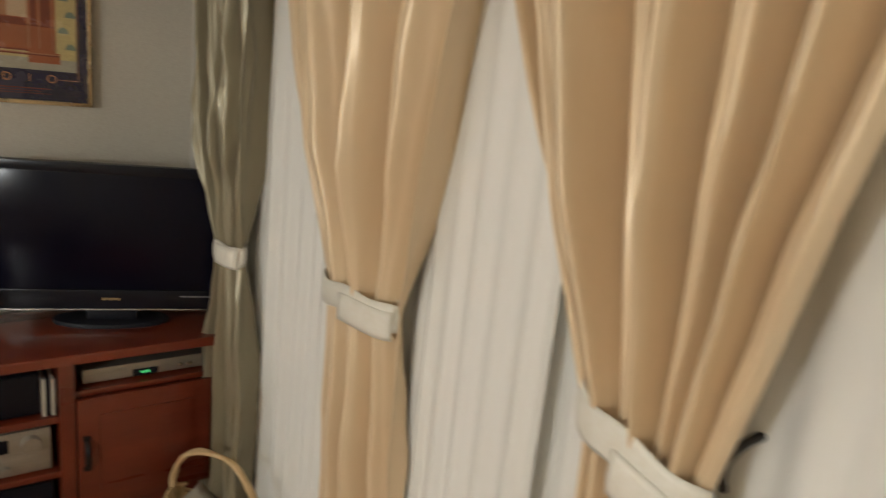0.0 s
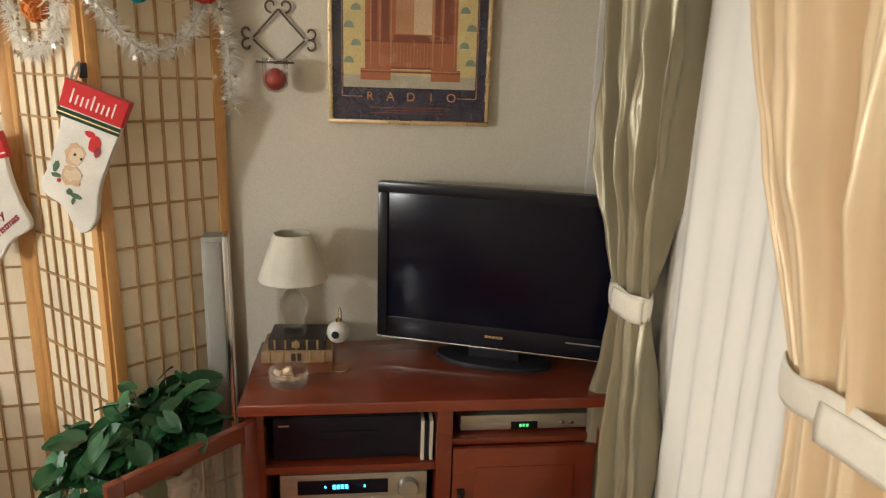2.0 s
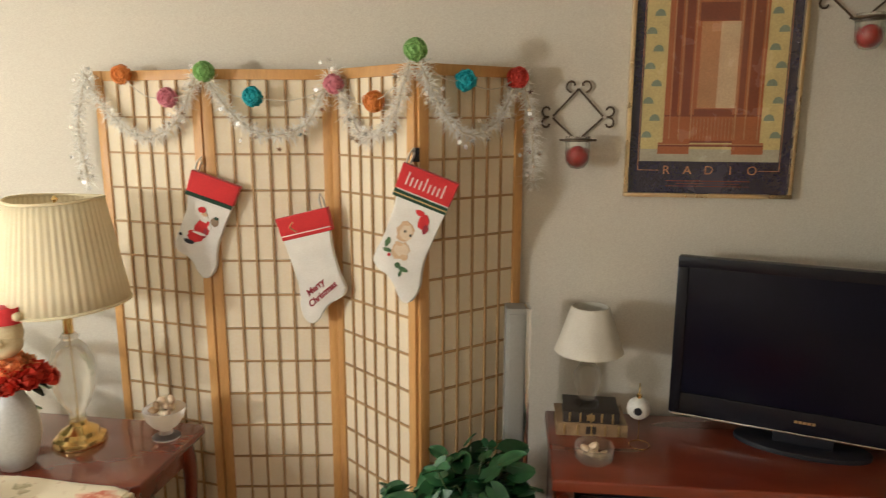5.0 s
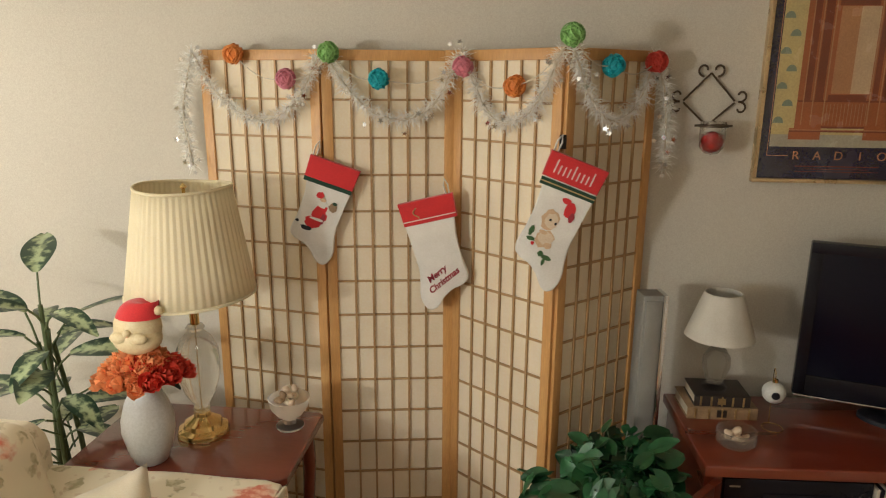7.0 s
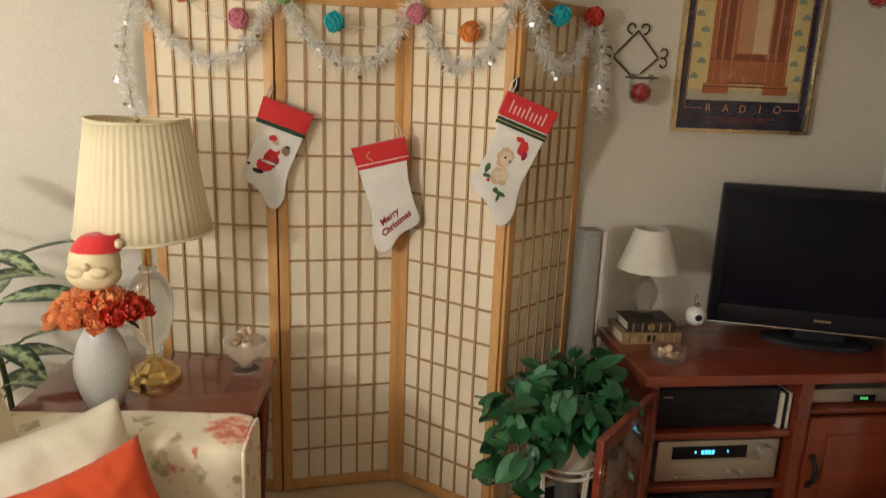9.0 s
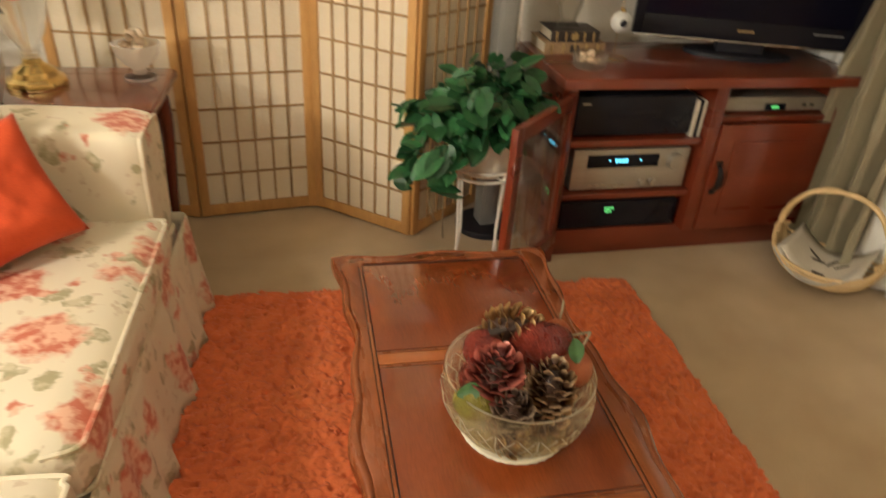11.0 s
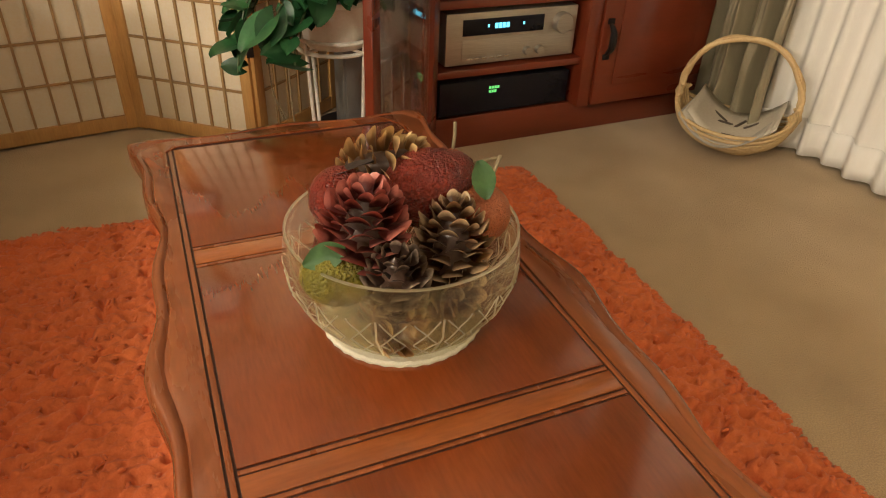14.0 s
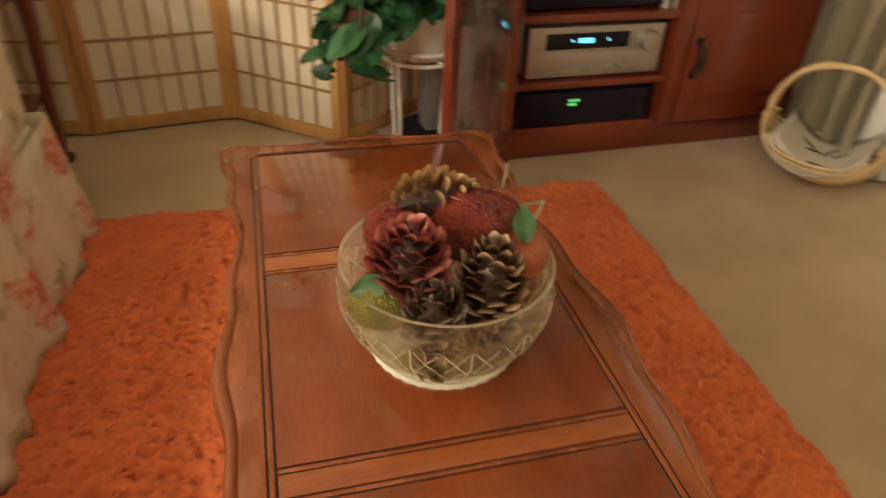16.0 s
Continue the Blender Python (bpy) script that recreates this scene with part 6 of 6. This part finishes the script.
for i in range(34):
    a = i * 2.39996
    q = 0.112 * math.sqrt((i + 0.5) / 34)
    base = Vector((VX + 0.012 + q * math.cos(a), VY - 0.01 + q * math.sin(a) * 0.75, EZ + 0.318 - 4.2 * q * q + r.uniform(-0.014, 0.014)))
    out_d = Vector((math.cos(a) * q * 10, math.sin(a) * q * 10 - 0.25, 0.75)).normalized()
    turn_m = out_d.to_track_quat("Z", "Y").to_matrix().to_4x4()
    red = base.x > VX + 0.055 + r.uniform(-0.05, 0.05)
    bm = bmesh.new()
    tube(bm, [Vector((VX, VY, EZ + 0.21)), Vector((VX, VY, EZ + 0.25)).lerp(base, 0.5), base], 0.002, 5)
    bloom = part("flower_stem", bm, STEM, bq)
    for k in range(12):
        t = k / 12
        m = Matrix.Translation(base) @ turn_m @ Matrix.Rotation(k * 2.4 + i, 4, "Z") @ Matrix.Translation((0, 0.004, 0)) @ Matrix.Rotation(radians(lerp(78, 4, t) + r.uniform(-8, 8)), 4, "X") @ Matrix.Diagonal((lerp(0.9, 1.45, t),) * 3 + (1,))
        place("petal", pet_r if red else pet_o, bloom, m)
lf = leaf_mesh("leaf", mat("dark_silk_leaf", (0.03, 0.05, 0.035), None, 0.5), 0.06, 0.03, 0.2, 0.4)
for i in range(9):
    a = r.uniform(-1.2, 4.2)
    place("leaf", lf, bq, Matrix.Translation((VX + 0.05 * math.cos(a), VY + 0.05 * math.sin(a), EZ + 0.262)) @ Euler((0, radians(15), a)).to_matrix().to_4x4())

# figurine on a pick among the flowers: one plain mesh
bm = bmesh.new()
FX, FY, FZ = VX + 0.012, VY - 0.02, EZ + 0.425
ball(bm, (FX, FY, FZ), 0.066, 3, (1.0, 0.8, 0.95))
ball(bm, (FX, FY - 0.008, FZ - 0.030), 0.066, 3, (1.05, 0.8, 0.72))
for sx in (-1, 1):
    ball(bm, (FX + sx * 0.026, FY - 0.050, FZ - 0.018), 0.024, 2, (1.2, 0.6, 0.7))
ball(bm, (FX, FY - 0.056, FZ - 0.002), 0.011, 2)
n_pale = len(bm.faces)
for v_, rad, dx in ((0.0, 0.053, 0.0),):
    rows = sheet(bm, lambda u, v: Vector((FX + 0.006 + 0.058 * v ** 1.6 + 0.064 * (1 - v) ** 0.7 * math.cos(2 * math.pi * u), FY + 0.048 * (1 - v) ** 0.7 * math.sin(2 * math.pi * u), FZ + 0.030 + 0.052 * math.sin(v * 2.6) * (1 - 0.2 * v))), 24, 10, wrap=True)
n_red = len(bm.faces)
ball(bm, (FX + 0.066, FY - 0.004, FZ + 0.050), 0.014, 2)
tube(bm, [(FX, FY, FZ - 0.06), (VX, VY, EZ + 0.205)], 0.003, 6)
for i, f_ in enumerate(bm.faces):
    f_.material_index = 1 if n_pale <= i < n_red else 0
solid("figurine", bm, [mat("ivory_wax", (0.72, 0.60, 0.36), (0.66, 0.53, 0.30), 0.5, scale=15, bump=0.1), FELT_RED], "round ivory figurine with a red cap above the flowers", "figurine", smooth=60)

# ---- plants ----
dp = thing("dieffenbachia", "tall potted plant with variegated green leaves", "plant", (-1.63, 2.96, 0))
bm = bmesh.new()
lathe(bm, [(0.0, 0.0), (0.095, 0.0), (0.10, 0.01), (0.125, 0.22), (0.13, 0.23), (0.12, 0.23), (0.115, 0.19), (0.0, 0.18)], 32)
part("pot", bm, CERAMIC, dp, "plain grey ceramic pot")
dl = [leaf_mesh("leaf", DIEFF, 0.215, 0.098, 0.14, d_, 0.0, 7, 11) for d_ in (0.25, 0.45, 0.7)]
r = random.Random(6)
for k in range(4):
    bx, by = r.uniform(-0.04, 0.05), r.uniform(-0.05, 0.03)
    top = Vector((bx + r.uniform(-0.06, 0.07), by + r.uniform(-0.08, 0.0), r.uniform(0.86, 1.02)))
    bm = bmesh.new()
    tube(bm, spline([(bx, by, 0.17), (bx * 1.3, by * 1.3, 0.45), top], 6), lambda t: 0.011 - 0.004 * t, 8)
    cane = part("cane", bm, STEM, dp)
    for j in range(7):
        t = 0.34 + 0.66 * j / 6
        p = Vector((bx, by, 0.17)).lerp(top, t)
        a = j * 2.2 + k * 1.3 + r.uniform(-0.3, 0.3)
        el = radians(lerp(-10, -62, t) + r.uniform(-10, 10))
        ps = p + Vector((0.10 * math.cos(a) * math.cos(el), 0.10 * math.sin(a) * math.cos(el), -0.10 * math.sin(el)))
        bm = bmesh.new()
        tube(bm, [p, p.lerp(ps, 0.5) + Vector((0, 0, 0.01)), ps], 0.0035, 6)
        pt = part("leaf_stalk", bm, STEM, cane)
        place("leaf", dl[j % 3], pt, Matrix.Translation(ps) @ Euler((r.uniform(-0.4, 0.4), el * 0.45, a)).to_matrix().to_4x4() @ Matrix.Diagonal((r.uniform(0.75, 1.1),) * 3 + (1,)))

PX, PY, RZ = 0.17, 2.79, 0.365
ps_ = thing("plant_stand", "white wire plant stand with thin legs", "plant stand", (PX, PY, 0))
for z_, rad in ((RZ, 0.098), (RZ + 0.030, 0.104)):
    bm = bmesh.new()
    tube(bm, [(rad * math.cos(a), rad * math.sin(a), z_) for a in [2 * math.pi * i / 40 for i in range(40)]], 0.0055, 8, closed=True)
    part("ring", bm, WHITE_METAL, ps_)
for k in range(4):
    a = 0.5 + k * math.pi / 2
    bm = bmesh.new()
    tube(bm, [(0.103 * math.cos(a), 0.103 * math.sin(a), RZ + 0.03), (0.098 * math.cos(a), 0.098 * math.sin(a), RZ), (0.085 * math.cos(a), 0.085 * math.sin(a), 0.12), (0.10 * math.cos(a), 0.10 * math.sin(a), 0.0)], 0.0048, 8)
    part("leg", bm, WHITE_METAL, ps_)
bm = bmesh.new()
for k in range(2):
    a = 0.5 + k * math.pi / 2
    tube(bm, [(0.098 * math.cos(a), 0.098 * math.sin(a), RZ), (-0.098 * math.cos(a), -0.098 * math.sin(a), RZ)], 0.004, 6)
part("cross_wire", bm, WHITE_METAL, ps_)
po = thing("pothos", "bushy trailing green pothos in a cream pot", "plant", (PX, PY, RZ + 0.0045))
bm = bmesh.new()
lathe(bm, [(0.0, 0.0), (0.075, 0.0), (0.08, 0.006), (0.095, 0.10), (0.10, 0.105), (0.10, 0.118), (0.09, 0.118), (0.085, 0.10), (0.0, 0.09)], 36)
part("pot", bm, mat("cream_plastic", (0.80, 0.77, 0.68), (0.75, 0.71, 0.61), 0.4, scale=12, bump=0.05), po, "cream plastic pot")
lms = [leaf_mesh("leaf", POTHOS, l_, w_, 0.22, d_, 1.0, 7, 8) for l_, w_, d_ in ((0.064, 0.066, 0.25), (0.052, 0.055, 0.35), (0.075, 0.077, 0.2))]
r = random.Random(14)
vines = []
for k in range(66):
    a = r.uniform(0, 2 * math.pi)
    reach = r.uniform(0.05, 0.20)
    if math.cos(a) < -0.2 and math.sin(a) < 0.5:
        reach *= 1.25
    if math.cos(a) > 0.2:
        reach *= 0.68
    rise = r.uniform(0.07, 0.195) * (1 - reach * 1.6)
    drop = r.uniform(-0.06, 0.06 if math.cos(a) > -0.3 else 0.22) if reach > 0.13 else -0.06
    if math.sin(a) < -0.3 and math.cos(a) > -0.5:
        drop = -0.05
        reach = min(reach, 0.15)
    p0 = Vector((0, 0, 0.09))
    p1 = Vector((0.5 * reach * math.cos(a), 0.5 * reach * math.sin(a), 0.09 + rise))
    p2 = Vector((reach * math.cos(a), reach * math.sin(a), 0.09 + rise - max(0, drop) * 0.4))
    p3 = Vector(((reach + 0.03) * math.cos(a), (reach + 0.03) * math.sin(a), 0.09 + rise - drop))
    pts = spline([p0, p1, p2, p3], 5)
    bm = bmesh.new()
    tube(bm, pts, 0.0022, 5)
    vine = part("vine", bm, STEM, po)
    for j in range(5, len(pts), 2):
        p = pts[j]
        aa = a + r.uniform(-1.1, 1.1)
        m = Matrix.Translation(p + Vector((r.uniform(-0.02, 0.02), r.uniform(-0.02, 0.02), r.uniform(-0.005, 0.02)))) @ Euler((r.uniform(-0.9, 0.9), radians(r.uniform(-35, 45)), aa)).to_matrix().to_4x4() @ Matrix.Diagonal((r.uniform(0.7, 1.15),) * 3 + (1,))
        place("leaf", lms[(j + k) % 3], vine, m)
for k in range(4):
    a = math.pi + r.uniform(-0.5, 0.9)
    pts = spline([(0.09 * math.cos(a), 0.09 * math.sin(a), 0.11), (0.16 * math.cos(a), 0.16 * math.sin(a), 0.06), (0.17 * math.cos(a), 0.17 * math.sin(a), -0.10), (0.15 * math.cos(a) + r.uniform(-0.02, 0.02), 0.15 * math.sin(a), -0.20)], 6)
    bm = bmesh.new()
    tube(bm, pts, 0.0016, 5)
    part("dry_tendril", bm, DRY, po, "thin dry trailing tendril")

# ---- basket ----
bk = thing("willow_basket", "round pale willow hoop basket holding papers", "basket", (1.350, 2.60, 0), -56.5)
bk.scale = (0.93, 0.93, 0.93)
HR, HC = 0.186, 0.192
for k in range(3):
    bm = bmesh.new()
    tube(bm, [((HR + 0.004 * math.sin(9 * a + k * 2)) * math.cos(a), 0.011 * (k - 1) * (0.4 + 0.6 * max(0, -math.sin(a))) + 0.002 * math.sin(7 * a), HC + (HR + 0.004 * math.cos(5 * a + k)) * math.sin(a)) for a in [2 * math.pi * i / 72 for i in range(72)]], 0.0085, 8, closed=True)
    part("hoop", bm, WICKER, bk, "round bent willow hoop")
RIMZ = 0.165
for k in range(17):
    t = -1 + 2 * k / 16
    if abs(t) < 0.08:
        continue
    pts = []
    for i in range(25):
        a = math.pi * i / 24
        x = 0.185 * math.cos(a)
        depth = math.sin(a)
        y = 0.135 * t * (0.15 + 0.85 * depth)
        z = RIMZ * (1 - depth ** 0.75 * (1 - 0.55 * abs(t) ** 2.2)) + 0.012
        pts.append((x, y, z))
    bm = bmesh.new()
    tube(bm, pts, 0.0062, 6)
    part("rib", bm, WICKER, bk)
for sx in (-1, 1):
    bm = bmesh.new()
    for k in range(9):
        yy = 0.05 * (k - 4) / 4
        tube(bm, [(sx * (0.187 - 0.02 * abs(k - 4) / 4), yy, RIMZ + 0.03 - abs(yy) * 0.3), (sx * (0.198 - 0.02 * abs(k - 4) / 4), yy * 0.9, RIMZ), (sx * (0.180 - 0.02 * abs(k - 4) / 4), yy * 0.8, RIMZ - 0.05)], 0.006, 6)
    part("lashing", bm, WICKER, bk, "wrapped willow lashing")
for k in range(3):
    mg = thing("magazine", "folded tan printed paper lying in the basket", "magazine", group="papers in the basket")
    bm = bmesh.new()
    sheet(bm, lambda u, v: Vector(((u - 0.5) * 0.27, (v - 0.5) * 0.21, 0.075 * (2 * u - 1) ** 2 + 0.03 * (v - 0.3))), 14, 6)
    ob = part("cover", bm, PAPER_PRINT if k else mat("grey_paper", (0.5, 0.46, 0.38), None, 0.6), mg, smooth=80)
    thicken(ob, 0.004)
    mg.matrix_basis = pose(1.350 - 0.012 + 0.006 * k, 2.60 - 0.006 * k, 0.058 + 0.010 * k, 0, 0, -56.5 + 4 * k - 4)
    mg.scale = (0.93, 0.93, 0.93)
    if k == 2:
        for (ux, vx, w_, h_, rot) in ((-0.02, 0.01, 0.10, 0.012, 15), (0.02, 0.025, 0.012, 0.06, -25), (-0.05, 0.03, 0.06, 0.010, -20), (0.055, 0.005, 0.05, 0.010, 30), (0.0, -0.065, 0.10, 0.014, 0)):
            bm = bmesh.new()
            box(bm, -w_ / 2, w_ / 2, -h_ / 2, h_ / 2, 0, 0.002)
            pb = part("print_bar", bm, PRINT_DARK, mg)
            u = ux / 0.27 + 0.5
            v = vx / 0.21 + 0.5
            pb.matrix_basis = pose(ux, vx, 0.075 * (2 * u - 1) ** 2 + 0.03 * (v - 0.3) + 0.0025, 8, math.degrees(-math.atan(0.075 * 4 * (2 * u - 1) / 0.27)), rot)
